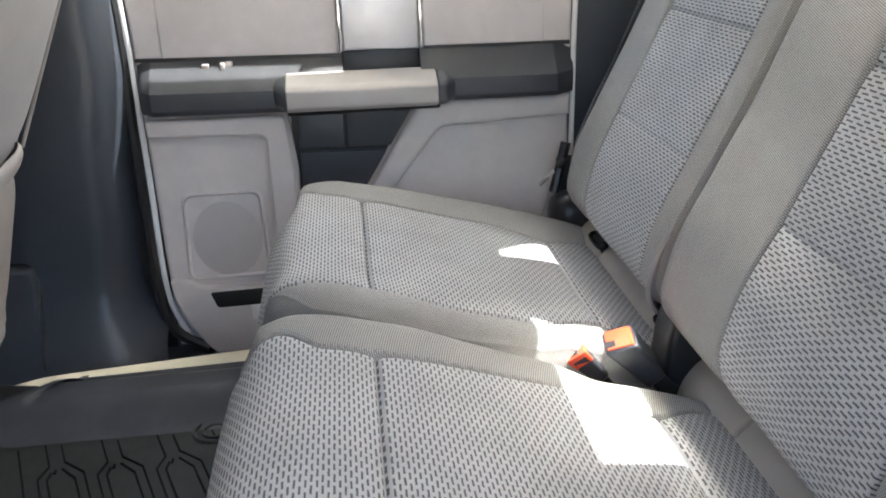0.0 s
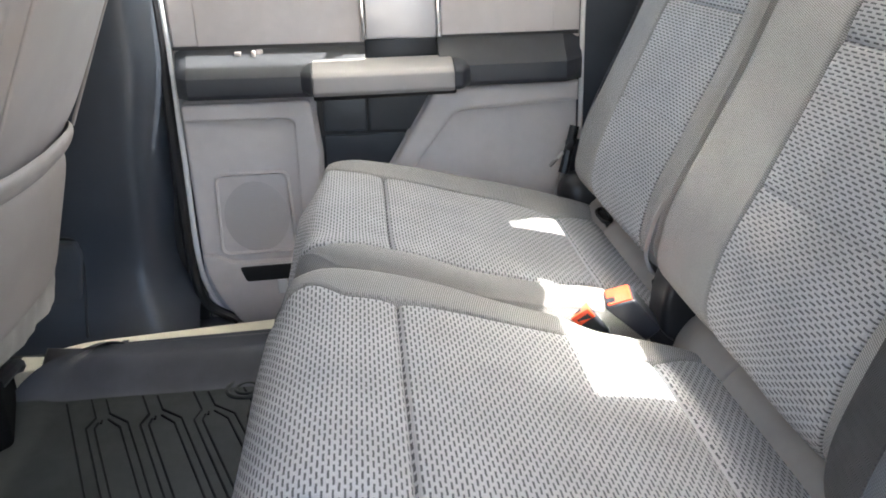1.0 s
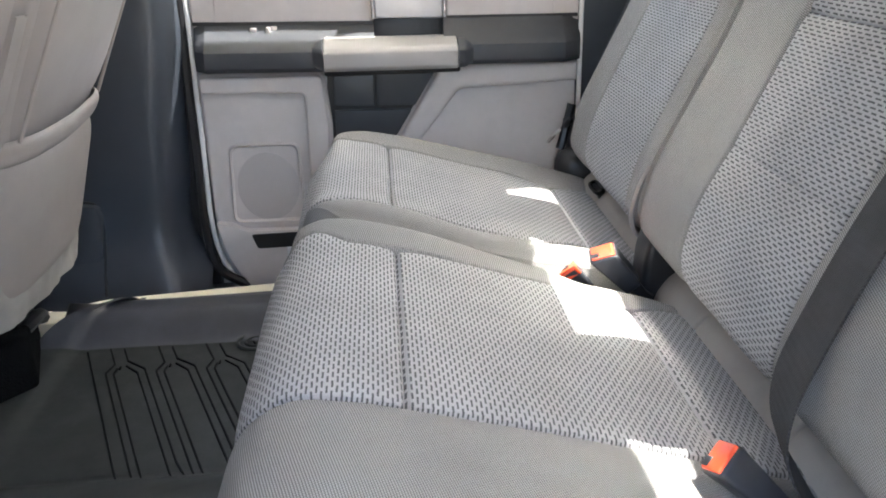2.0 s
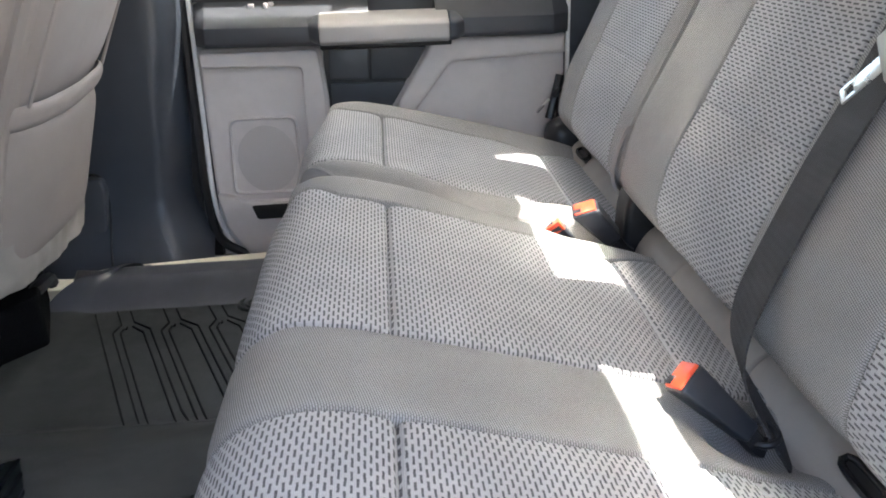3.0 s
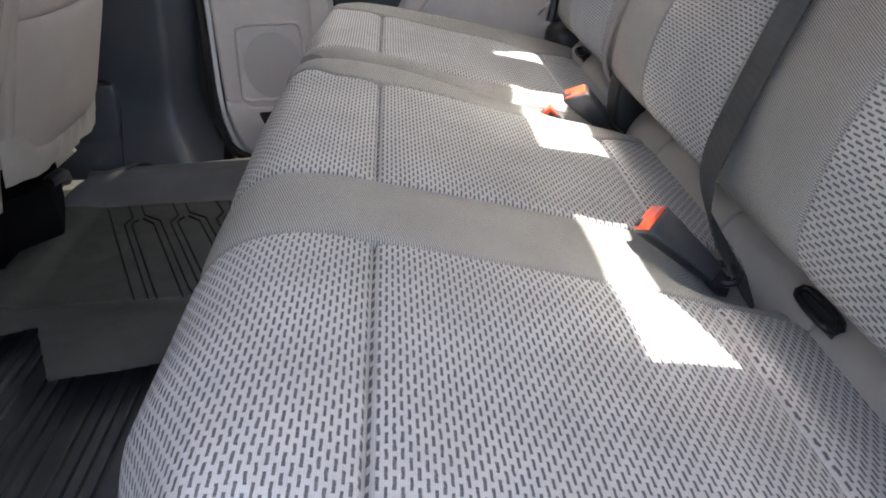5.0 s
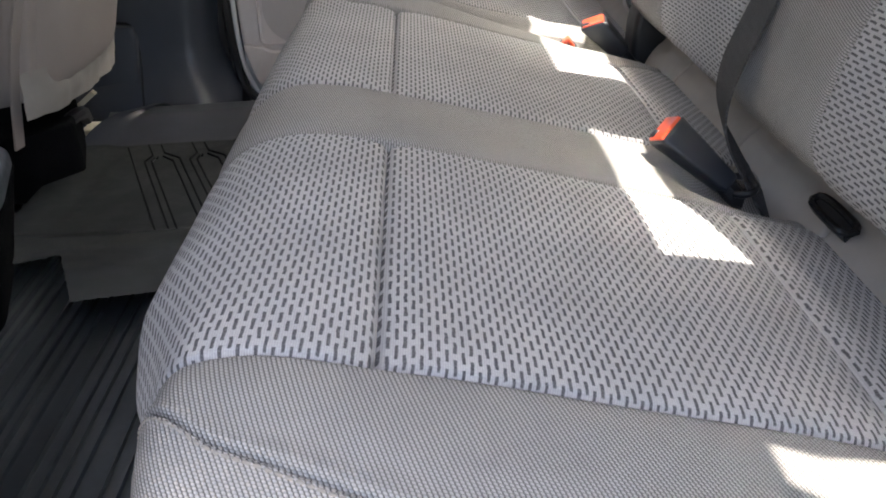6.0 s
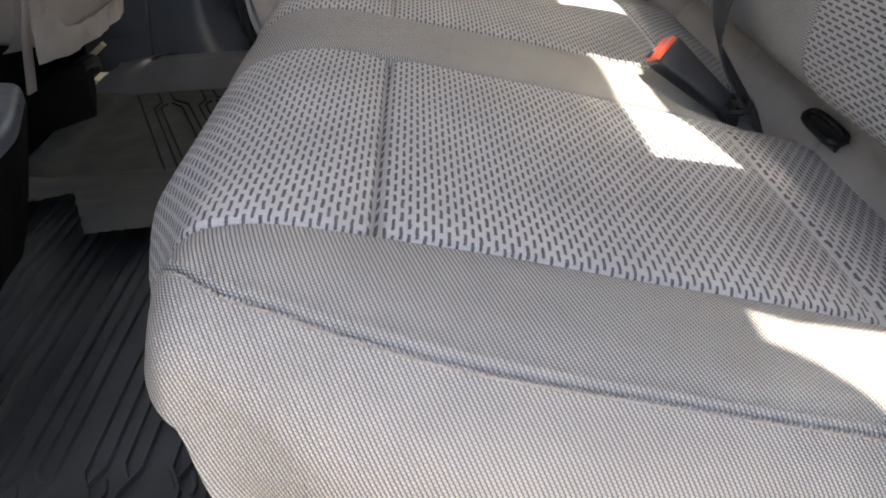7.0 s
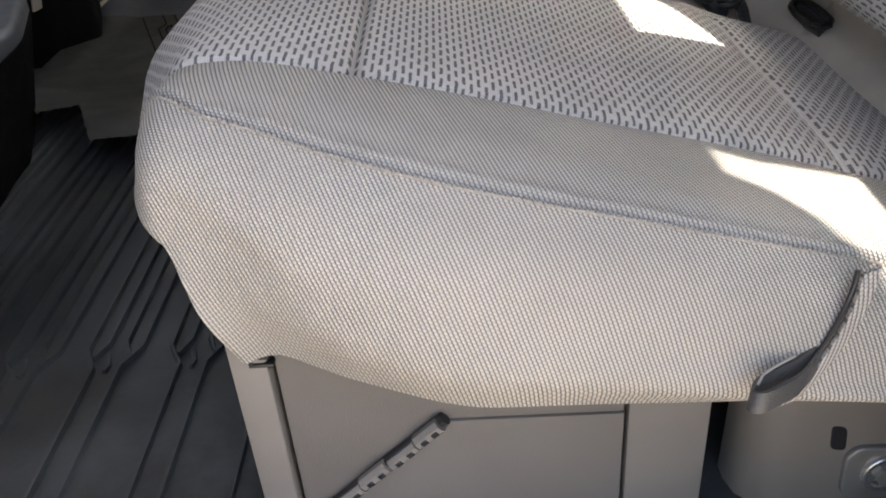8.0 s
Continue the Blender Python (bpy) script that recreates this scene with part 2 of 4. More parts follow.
def spline(pts, step):
    """Smooth curve through points, sampled evenly."""
    p = np.asarray(pts, float)
    q = np.vstack([2 * p[0] - p[1], p, 2 * p[-1] - p[-2]])
    out = []
    for i in range(len(p) - 1):
        a, b, c, d = q[i:i + 4]
        for t in np.linspace(0, 1, 24, endpoint=False):
            out.append(0.5 * (2 * b + (c - a) * t + (2 * a - 5 * b + 4 * c - d) * t ** 2 + (3 * b - a - 3 * c + d) * t ** 3))
    out.append(p[-1])
    out = np.array(out)
    s = np.concatenate([[0], np.cumsum(np.linalg.norm(np.diff(out, axis=0), axis=1))])
    if step is None:
        return s, out
    at = np.linspace(0, s[-1], max(2, int(round(s[-1] / step)) + 1))
    return np.stack([np.interp(at, s, out[:, k]) for k in range(p.shape[1])], 1)


def tube(pts, r, n=8, step=0.006):
    c = spline(pts, step)
    verts, faces = [], []
    up = np.array((0.13, 0.29, 0.95))
    for i, p in enumerate(c):
        d = c[min(i + 1, len(c) - 1)] - c[max(i - 1, 0)]
        d /= np.linalg.norm(d)
        a = np.cross(d, up)
        a /= np.linalg.norm(a)
        b = np.cross(d, a)
        rr = r(i / (len(c) - 1)) if callable(r) else r
        verts += [p + rr * (math.cos(2 * math.pi * k / n) * a + math.sin(2 * math.pi * k / n) * b) for k in range(n)]
    for i in range(len(c) - 1):
        for k in range(n):
            faces.append((i * n + k, i * n + (k + 1) % n, (i + 1) * n + (k + 1) % n, (i + 1) * n + k))
    faces += [tuple(range(n))[::-1], tuple((len(c) - 1) * n + k for k in range(n))]
    return verts, faces, None


def strap(pts, sides, width, thick=0.0015, step=0.006):
    """A flat band along a smooth curve; sides: the band's crosswise direction at each point."""
    c = spline(pts, step)
    w = spline([(*Vector(s).normalized(),) for s in sides], None)[1]
    w = np.stack([np.interp(np.linspace(0, 1, len(c)), np.linspace(0, 1, len(w)), w[:, k]) for k in range(3)], 1)
    verts, uvs, faces = [], [], []
    cols = np.linspace(-0.5, 0.5, 7)
    s = 0.0
    for i, p in enumerate(c):
        d = c[min(i + 1, len(c) - 1)] - c[max(i - 1, 0)]
        d /= np.linalg.norm(d)
        a = w[i] / np.linalg.norm(w[i])
        nrm = np.cross(a, d)
        if i:
            s += float(np.linalg.norm(p - c[i - 1]))
        for side in (1, -1):
            for k in cols * side:
                verts.append(p + a * k * width + nrm * side * thick * (1 - 1.2 * abs(k) ** 3))
                uvs.append((k * width, s))
    n = 14
    for i in range(len(c) - 1):
        for k in range(n):
            faces.append((i * n + k, i * n + (k + 1) % n, (i + 1) * n + (k + 1) % n, (i + 1) * n + k))
    return verts, faces, uvs


def smooth(a, b, x):
    t = np.clip((np.asarray(x, float) - a) / (b - a), 0, 1)
    return t * t * (3 - 2 * t)


def lerp(a, b, t):
    return a + (b - a) * t


def sheet(grid, uv, rows=None, cols=None):
    """Mesh data of a part of a grid of points."""
    g = grid[rows[0]:rows[1] + 1, cols[0]:cols[1] + 1] if rows else grid
    t = uv[rows[0]:rows[1] + 1, cols[0]:cols[1] + 1] if rows else uv
    a, b = g.shape[:2]
    faces = [(i * b + j, (i + 1) * b + j, (i + 1) * b + j + 1, i * b + j + 1) for i in range(a - 1) for j in range(b - 1)]
    return g.reshape(-1, 3), faces, t.reshape(-1, 2)


# ---- upholstery ----
def marks(lo, hi, seams, step):
    """Even marks from lo to hi, denser beside the seams."""
    v = list(np.linspace(lo, hi, max(2, int(round((hi - lo) / step)) + 1)))
    v = [a for a in v if all(abs(a - s) > 0.009 for s in seams) or a in (lo, hi)]
    for s in seams:
        v += [s + d for d in (-0.008, -0.005, -0.003, -0.0015, 0, 0.0015, 0.003, 0.005, 0.008) if lo <= s + d <= hi]
    return np.array(sorted(set(v)))


def stitches(path, pitch, out):
    """Short raised stitches along a line of points, joined."""
    s = np.concatenate([[0], np.cumsum(np.linalg.norm(np.diff(path, axis=0), axis=1))])
    verts, faces = [], []
    out = np.array(out) / np.linalg.norm(out)
    for k in range(int(s[-1] / pitch)):
        a, b = (np.array([np.interp(pitch * (k + f), s, path[:, c]) for c in range(3)]) for f in (0.12, 0.88))
        d = (b - a) / np.linalg.norm(b - a)
        side = np.cross(d, out)
        base = len(verts)
        for f, r in ((0.0, 0.0004), (0.25, 0.0009), (0.75, 0.0009), (1.0, 0.0004)):
            p = a + (b - a) * f + out * 0.0004
            verts += [p + r * (math.cos(q) * side + math.sin(q) * out) for q in np.linspace(0, 2 * math.pi, 6, endpoint=False)]
        for i in range(3):
            faces += [(base + i * 6 + q, base + i * 6 + (q + 1) % 6, base + i * 6 + 6 + (q + 1) % 6, base + i * 6 + 6 + q) for q in range(6)]
    return verts, faces, None


def pad(owner, profile, spine, seams, ends, cuts, names, deep, dip=None, step=0.007, ease=None, planar=False, stitched=False):
    """A stuffed, sewn shape. profile: its outline in x, z; spine: x, z inside it, for the side walls; seams: arc lengths of the
    cross seams; ends: two functions of x, z that give start, end of the rounding and inset of the near and far side; cuts: functions
    of x, z that give the lengthwise seams; deep: how deep each cross seam draws in; names: the name, material and label of each strip between cuts (near side wall first); ease: how much each place is rounded off; planar: the cloth of the side strips hangs straight."""
    s_all, line = spline(profile, None)
    _, sp = spline(spine, None)
    rows = marks(0.0, float(s_all[-1]), seams, step)
    bx, bz = np.interp(rows, s_all, line[:, 0]), np.interp(rows, s_all, line[:, 1])
    sx, sz = np.interp(rows, s_all, sp[:, 0]), np.interp(rows, s_all, sp[:, 1])
    tx, tz = np.gradient(bx, rows), np.gradient(bz, rows)
    ln = np.hypot(tx, tz)
    nx, nz = tz / ln, -tx / ln
    toward = (sx - bx) * nx + (sz - bz) * nz
    flip = -1.0 if np.median(toward) > 0 else 1.0
    nx, nz = nx * flip, nz * flip
    groove = sum(d * (np.exp(-((rows - s) / 0.0026) ** 2) * 0.0045 + np.exp(-((rows - s) / 0.014) ** 2) * 0.002) for s, d in zip(seams, deep))
    breaks = []

    def end_columns(fn, sign):
        y0, y1, inset, weld = fn(bx, bz)
        cols = []
        walls = np.linspace(1, 0, 12)[:-1]
        depth = np.hypot(sx - bx, sz - bz)
        inset = np.minimum(inset, 0.8 * depth)
        ex, ez = bx - nx * inset, bz - nz * inset
        for w in walls:
            tuck = 0.02 * w ** 2 - 0.006 * math.sin(math.pi * w) ** 2
            cols.append(("wall", lerp(ex, sx, w), y1 + sign * tuck, lerp(ez, sz, w), None))
        fine = np.minimum(1.0, weld / 9.0)
        angles = [weld + (90 - weld) * q for q in (1, 0.86, 0.72, 0.58, 0.45, 0.33, 0.22)]
        angles += [weld + d * fine for d in (6, 4, 2.6, 1.3, 0, -1.3, -2.6, -4, -6)]
        angles += [(weld - 6 * fine) * q for q in (0.75, 0.5, 0.25, 0.0)]
        for a in angles:
            ra = np.radians(a)
            cols.append((a, bx - nx * inset * (1 - np.cos(ra)), y0 - sign * np.abs(y1 - y0) * np.sin(ra), bz - nz * inset * (1 - np.cos(ra)), None))
        return cols, weld, y0

    near, weld_a, na0 = end_columns(ends[0], 1)
    far, weld_b, fb0 = end_columns(ends[1], -1)
    # columns: near wall and rounding, flat strips between cuts, far rounding and wall
    xs, ys, zs, kinds = [], [], [], []
    for c in near:
        xs.append(c[1]), ys.append(c[2]), zs.append(c[3]), kinds.append("near")
    edges = [na0] + [fn(bx, bz) for fn in cuts] + [fb0]
    for i in range(len(edges) - 1):
        a, b = edges[i], edges[i + 1]
        width = float(np.max(np.abs(b - a)))
        seam_at = [q for q, on in ((0.0, i > 0), (width, i < len(edges) - 2)) if on]
        f = marks(0.0, width, seam_at, step) / width
        for q in f[1:]:
            xs.append(bx), ys.append(a + (b - a) * q), zs.append(bz), kinds.append("top")
        if i < len(edges) - 2:
            breaks.append(len(xs) - 1)
    for c in far[::-1][1:]:
        xs.append(c[1]), ys.append(c[2]), zs.append(c[3]), kinds.append("far")
    X, Y, Z = np.stack(xs, 1), np.stack(ys, 1), np.stack(zs, 1)
    if ease is not None:
        soften = 0.5 * ease(X, Y, Z, bx[:, None], bz[:, None])
        for _ in range(110):
            for grid_axis in (X, Y, Z):
                p = np.pad(grid_axis, 1, mode="edge")
                grid_axis += soften * ((p[:-2, 1:-1] + p[2:, 1:-1] + p[1:-1, :-2] + p[1:-1, 2:]) / 4 - grid_axis)
    # grooves along cross seams and lengthwise seams, and a slight swelling between
    col_breaks = [0] + breaks + [X.shape[1] - 1]
    sewn = np.zeros(X.shape[1])
    for j, entry in enumerate(names):
        if entry[3]:
            sewn[col_breaks[j]:col_breaks[j + 1] + 1] = 1.0
    depth = np.repeat(groove[:, None], X.shape[1], 1) * sewn[None, :]
    hem = deep[0] * (np.exp(-((rows - seams[0]) / 0.0026) ** 2) * 0.0045 + np.exp(-((rows - seams[0]) / 0.014) ** 2) * 0.002)
    for j, entry in enumerate(names):
        if entry[3] == "hem":
            depth[:, col_breaks[j]:col_breaks[j + 1] + 1] = hem[:, None]
    for e in edges[1:-1]:
        d = np.abs(Y - e[:, None])
        depth = depth + np.exp(-(d / 0.0022) ** 2) * 0.0055 + np.exp(-(d / 0.016) ** 2) * 0.002
    if dip is not None:
        depth = depth + dip(X, Y, Z, bx[:, None] + 0 * X, bz[:, None] + 0 * X)
    # welts: where the top strip meets the side
    for weld, base, cols in ((weld_a, 0, near), (weld_b, X.shape[1] - len(far), far[::-1])):
        for j, c in enumerate(cols):
            if isinstance(c[0], str):
                continue
            off = np.radians(c[0] - weld) * 0.06
            depth[:, base + j] += 0.0035 * np.exp(-(off / 0.0013) ** 2) - 0.0016 * np.exp(-((np.abs(off) - 0.0032) / 0.002) ** 2)
    X = X - nx[:, None] * depth
    Z = Z - nz[:, None] * depth
    soft = np.vectorize(lambda a, b, c: noise.noise(Vector((a * 9, b * 9, c * 9))))(X, Y, Z) * 0.0022
    X, Z = X + nx[:, None] * soft, Z + nz[:, None] * soft
    grid = np.stack([X, Y, Z], 2)
    across = np.concatenate([np.zeros((len(rows), 1)), np.cumsum(np.linalg.norm(np.diff(grid, axis=1), axis=2), 1)], 1)
    anchor = across[np.arange(len(rows)), len(near)]
    uv = np.stack([np.repeat(rows[:, None], X.shape[1], 1), np.where(np.array([q == "top" for q in kinds])[None, :], Y, across - anchor[:, None] + Y[:, [len(near)]])], 2)
    if planar:
        for a, b, sign in ((0, breaks[0], 1), (breaks[-1], X.shape[1] - 1, -1)):
            uv[:, a:b + 1, 0], uv[:, a:b + 1, 1] = -X[:, a:b + 1], sign * Y[:, a:b + 1] + Z[:, a:b + 1]
    if stitched:
        line_of = grid[(rows > 0.09) & (bx > -0.135) & (bz > 0.23), 19]
        part("stitching", stitches(line_of, 0.0048, (0, -0.8, 0.6)), THREAD, owner, "row of pale stitches below the welt")
    row_breaks = [0] + [int(np.argmin(np.abs(rows - s))) for s in seams] + [len(rows) - 1]
    for j, (name, mat, label, split) in enumerate(names):
        if split == "hem":
            part("back_skirt", sheet(grid, uv, (0, row_breaks[1]), (col_breaks[j], col_breaks[j + 1])), SKIRT, owner, "plain beige-grey cloth", 89)
            part(name, sheet(grid, uv, (row_breaks[1], len(rows) - 1), (col_breaks[j], col_breaks[j + 1])), mat, owner, label, 89)
        elif split:
            for i in range(len(row_breaks) - 1):
                piece = sheet(grid, uv, (row_breaks[i], row_breaks[i + 1]), (col_breaks[j], col_breaks[j + 1]))
                if split == "skirt" and i == 0:
                    part("back_skirt", piece, SKIRT, owner, "plain beige-grey cloth", 89)
                else:
                    part(name, piece, mat, owner, label, 89)
        else:
            part(name, sheet(grid, uv, (0, len(rows) - 1), (col_breaks[j], col_breaks[j + 1])), mat, owner, label, 89)
    return s_all, line


CUSHION = [(0.43, 0.160), (0.36, 0.198), (0.29, 0.2215), (0.2, 0.248), (0.1, 0.276), (0.0, 0.303), (-0.05, 0.3145), (-0.09, 0.3155),
           (-0.122, 0.303), (-0.146, 0.277), (-0.1505, 0.248), (-0.142, 0.217), (-0.119, 0.191), (-0.088, 0.176), (-0.045, 0.168)]
CUSHION_SPINE = [(0.42, 0.13), (0.36, 0.138), (0.29, 0.142), (0.2, 0.145), (0.1, 0.148), (0.02, 0.152), (-0.02, 0.154), (-0.054, 0.163), (-0.085, 0.172),
                 (-0.108, 0.179), (-0.118, 0.190), (-0.118, 0.192), (-0.107, 0.186), (-0.08, 0.178), (-0.038, 0.17)]


def arc_at(profile, x, z_min):
    s, line = spline(profile, None)
    ok = line[:, 1] > z_min
    i = np.argmin(np.where(ok, np.abs(line[:, 0] - x), 9))
    return float(s[i])


SEAM_REAR, SEAM_FRONT = arc_at(CUSHION, 0.283, 0.2), arc_at(CUSHION, 0.0, 0.25)


def rear(x):
    return smooth(0.185, 0.245, x)


def cushion_end(rear_y0, front_y0, y1, y1_rear, weld=(34, 5), inset=(0.06, 0.03)):
    def fn(x, z):
        under = np.where(x < 0.0, 1.0, 0.0) * smooth(0.212, 0.178, z) * (0.02 if rear_y0 > y1 else -0.02)
        x = np.where((z < 0.235) & (x < 0.0), -0.16, x)
        f = smooth(0.19, -0.12, x)
        y0 = lerp(rear_y0, front_y0, f) + (y1_rear - y1) * rear(x)
        e = lerp(y1, lerp(front_y0, y1, 0.6), smooth(0.06, -0.12, x)) + (y1_rear - y1) * rear(x)
        return y0 + under, e + under, lerp(inset[0], inset[1], smooth(0.0, -0.12, x)), lerp(weld[0] - 6 * smooth(0.0, 0.2, x), weld[1], smooth(-0.06, -0.128, x))
    return fn


def edge(y, front=0.0, back=0.0):
    """A lengthwise seam at y, that swings by front at the cushion's nose and by back near the backrest."""
    def fn(x, z):
        nose = smooth(-0.05, -0.1, x) * front
        return y + nose + back * np.exp(-((x - 0.275) / 0.045) ** 2) + 0 * x
    return fn


def hollow(cx, cy, sx, sy, deep):
    return lambda X, Y, Z: deep * np.exp(-((X - cx) / sx) ** 2 - ((Y - cy) / sy) ** 2)


def nose_corner(X, Y, bx, bz, y, sign, deep):
    """The cushion's nose draws back towards its outer corner."""
    t = np.clip((sign * (y - Y) + 0.1) / 0.1, 0, 1.15) ** 1.3
    return deep * t * np.maximum(smooth(-0.085, -0.145, bx), 0.45 * smooth(0.25, 0.18, bz) * (bx < 0))


seat_60 = thing("rear_seat", "wide grey cloth rear bench seat with dashed weave inserts", "seat", "rear bench seats")
pad(seat_60, CUSHION, CUSHION_SPINE, [SEAM_REAR, SEAM_FRONT],
    [cushion_end(-0.075, -0.018, -0.125, -0.125), cushion_end(0.82, 0.838, 0.866, 0.842, (58, 8), (0.045, 0.05))],
    [edge(0.0, -0.006), edge(0.308, -0.006), edge(0.441, 0.006), edge(0.788, 0.028, -0.035)],
    [("side_bolster", BOLSTER, "plain corded grey cloth", False), ("seat_insert", INSERT, "pale grey cloth with staggered dark dashes", True),
     ("centre_band", BOLSTER, "plain corded grey cloth", False), ("seat_insert", INSERT, "pale grey cloth with staggered dark dashes", True),
     ("side_bolster", BOLSTER, "plain corded grey cloth", False)], (1.0, 1.5),
    lambda X, Y, Z, bx, bz: hollow(0.318, 0.372, 0.05, 0.036, 0.042)(X, Y, Z) + nose_corner(X, Y, bx, bz, 0.0, 1, 0.025) + nose_corner(X, Y, bx, bz, 0.88, -1, 0.012)
    - 0.014 * np.exp(-((Y - 0.85) / 0.065) ** 2) * smooth(0.21, -0.01, bx) * smooth(-0.142, -0.11, bx),
    ease=lambda X, Y, Z, bx, bz: smooth(0.035, -0.01, Y) * smooth(0.03, -0.03, bx) * smooth(0.285, 0.25, bz), planar=True, stitched=True)
seat_40 = thing("rear_seat", "narrow grey cloth rear bench seat with a dashed weave insert", "seat", "rear bench seats")
pad(seat_40, CUSHION, CUSHION_SPINE, [SEAM_REAR, SEAM_FRONT],
    [cushion_end(0.915, 0.93, 0.877, 0.90, (58, 8), (0.045, 0.05)), cushion_end(1.355, 1.305, 1.405, 1.405)],
    [edge(0.936, -0.006, 0.03), edge(1.288, 0.016, -0.03)],
    [("side_bolster", BOLSTER, "plain corded grey cloth", False), ("seat_insert", INSERT, "pale grey cloth with staggered dark dashes", True),
     ("side_bolster", BOLSTER, "plain corded grey cloth", False)], (1.0, 1.5),
    lambda X, Y, Z, bx, bz: nose_corner(X, Y, bx, bz, 0.872, 1, 0.008) - 0.011 * np.exp(-((Y - 0.92) / 0.05) ** 2) * smooth(0.12, 0.0, bx) * smooth(-0.142, -0.11, bx) + 0.012 * smooth(-0.09, -0.145, bx) + 0.02 * smooth(0.25, 0.19, bz) * (bx < 0) + nose_corner(X, Y, bx, bz, 1.29, -1, 0.034) - 0.010 * np.exp(-((Y - 1.345) / 0.04) ** 2) * smooth(-0.13, -0.03, bx), planar=True)

BACK = [(0.345, 0.16), (0.352, 0.19), (0.366, 0.212), (0.380, 0.226), (0.373, 0.243), (0.349, 0.254), (0.335, 0.278), (0.338, 0.31), (0.352, 0.36), (0.385, 0.43),
        (0.43, 0.525), (0.475, 0.625), (0.525, 0.735), (0.555, 0.795), (0.585, 0.825), (0.62, 0.825), (0.64, 0.79), (0.61, 0.65), (0.545, 0.45), (0.49, 0.25)]
BACK_SPINE = [(0.42, 0.19), (0.42, 0.2), (0.43, 0.21), (0.44, 0.225), (0.44, 0.25), (0.44, 0.27), (0.44, 0.29), (0.44, 0.32), (0.45, 0.36), (0.475, 0.43),
              (0.51, 0.52), (0.545, 0.6), (0.575, 0.68), (0.59, 0.73), (0.595, 0.74), (0.595, 0.74), (0.595, 0.74), (0.57, 0.64), (0.52, 0.45), (0.47, 0.25)]


def arc_z(profile, z):
    s, line = spline(profile, None)
    i = np.argmin(np.abs(line[:len(line) * 2 // 3, 1] - z))
    return float(s[i])


SEAM_BITE, SEAM_QUILT, SEAM_UPPER = arc_z(BACK, 0.238), arc_z(BACK, 0.425), arc_z(BACK, 0.573)


def back_end(y0, y1, inset=0.05, weld=55):
    def fn(x, z):
        return y0 + 0 * x, y1 + 0 * x, inset + 0 * x, weld + 0 * x
    return fn


def back_edge(y, turn=0.0):
    def fn(x, z):
        return y + turn * smooth(0.31, 0.24, z) + 0 * x
    return fn


def cushioned(X, Y, Z, spans):
    d = 0
    for a, b in spans:
        m = (a + b) / 2
        d = d + 0.006 * smooth(0.262, 0.285, Z) * np.clip(1 - ((Y - m) / (b - a) * 2) ** 4, 0, 1)
    return d


pad(seat_60, BACK, BACK_SPINE, [SEAM_BITE, SEAM_QUILT, SEAM_UPPER],
    [back_end(-0.06, -0.105), back_end(0.895, 0.928, 0.03)],
    [back_edge(0.02), back_edge(0.287), back_edge(0.499), back_edge(0.752, -0.012)],
    [("back_bolster", BOLSTER, "plain corded grey cloth", "hem"), ("back_insert", INSERT, "grey cloth with staggered dark dashes", "skirt"),
     ("back_band", BOLSTER, "plain corded grey cloth", "hem"), ("back_insert", INSERT, "grey cloth with staggered dark dashes", "skirt"),
     ("back_bolster", BOLSTER, "plain corded grey cloth", "hem")], (1.3, 0.35, 0.9), lambda X, Y, Z, bx, bz: cushioned(X, Y, Z, [(0.02, 0.287), (0.499, 0.752)]))
pad(seat_40, BACK, BACK_SPINE, [SEAM_BITE, SEAM_QUILT, SEAM_UPPER],
    [back_end(0.957, 0.932, 0.024), back_end(1.33, 1.385)],
    [back_edge(0.981), back_edge(1.245, -0.012)],
    [("back_bolster", BOLSTER, "plain corded grey cloth", "hem"), ("back_insert", INSERT, "grey cloth with staggered dark dashes", "skirt"),
     ("back_bolster", BOLSTER, "plain corded grey cloth", "hem")], (1.3, 0.35, 0.9), lambda X, Y, Z, bx, bz: cushioned(X, Y, Z, [(0.981, 1.245)]))


part("corner_tab", strap([(0.3585, 0.951, 0.350), (0.3465, 0.951, 0.325), (0.3395, 0.952, 0.300), (0.3375, 0.953, 0.272), (0.348, 0.955, 0.248), (0.37, 0.957, 0.234)],
     [(0.3, 1, 0)] * 6, 0.03, 0.003), FLAP_CLOTH, seat_40, "folded cloth tab at the backrest corner")


# unseen hump for the belt, its outline drawn to shade the sun patch
HUMP = [(0.235, 0.80), (0.255, 0.82), (0.314, 0.848), (0.35, 0.872), (0.39, 0.886), (0.45, 0.882), (0.50, 0.866), (0.525, 0.80)]
part("shade_bezel", plate(round_poly(HUMP, 0.012), 0.605, 0.548, 0.008, axis="x"), TRIM_DARK, seat_60, "unseen dark belt outlet on the backrest top, shaped to trim the sun patch")


def headrest(y, owner):
    h = part("headrest", rbox(0.548, 0.655, y - 0.105, y + 0.105, 0.815, 1.085, 0.05, 5), BOLSTER, owner, "grey cloth headrest")
    for d in (-0.06, 0.06):
        part("post", tube([(0.60, y + d, 0.70), (0.60, y + d, 0.76), (0.60, y + d, 0.83)], 0.006), STEEL, h)


for y, owner in ((0.15, seat_60), (0.618, seat_60), (1.115, seat_40)):
    headrest(y, owner)


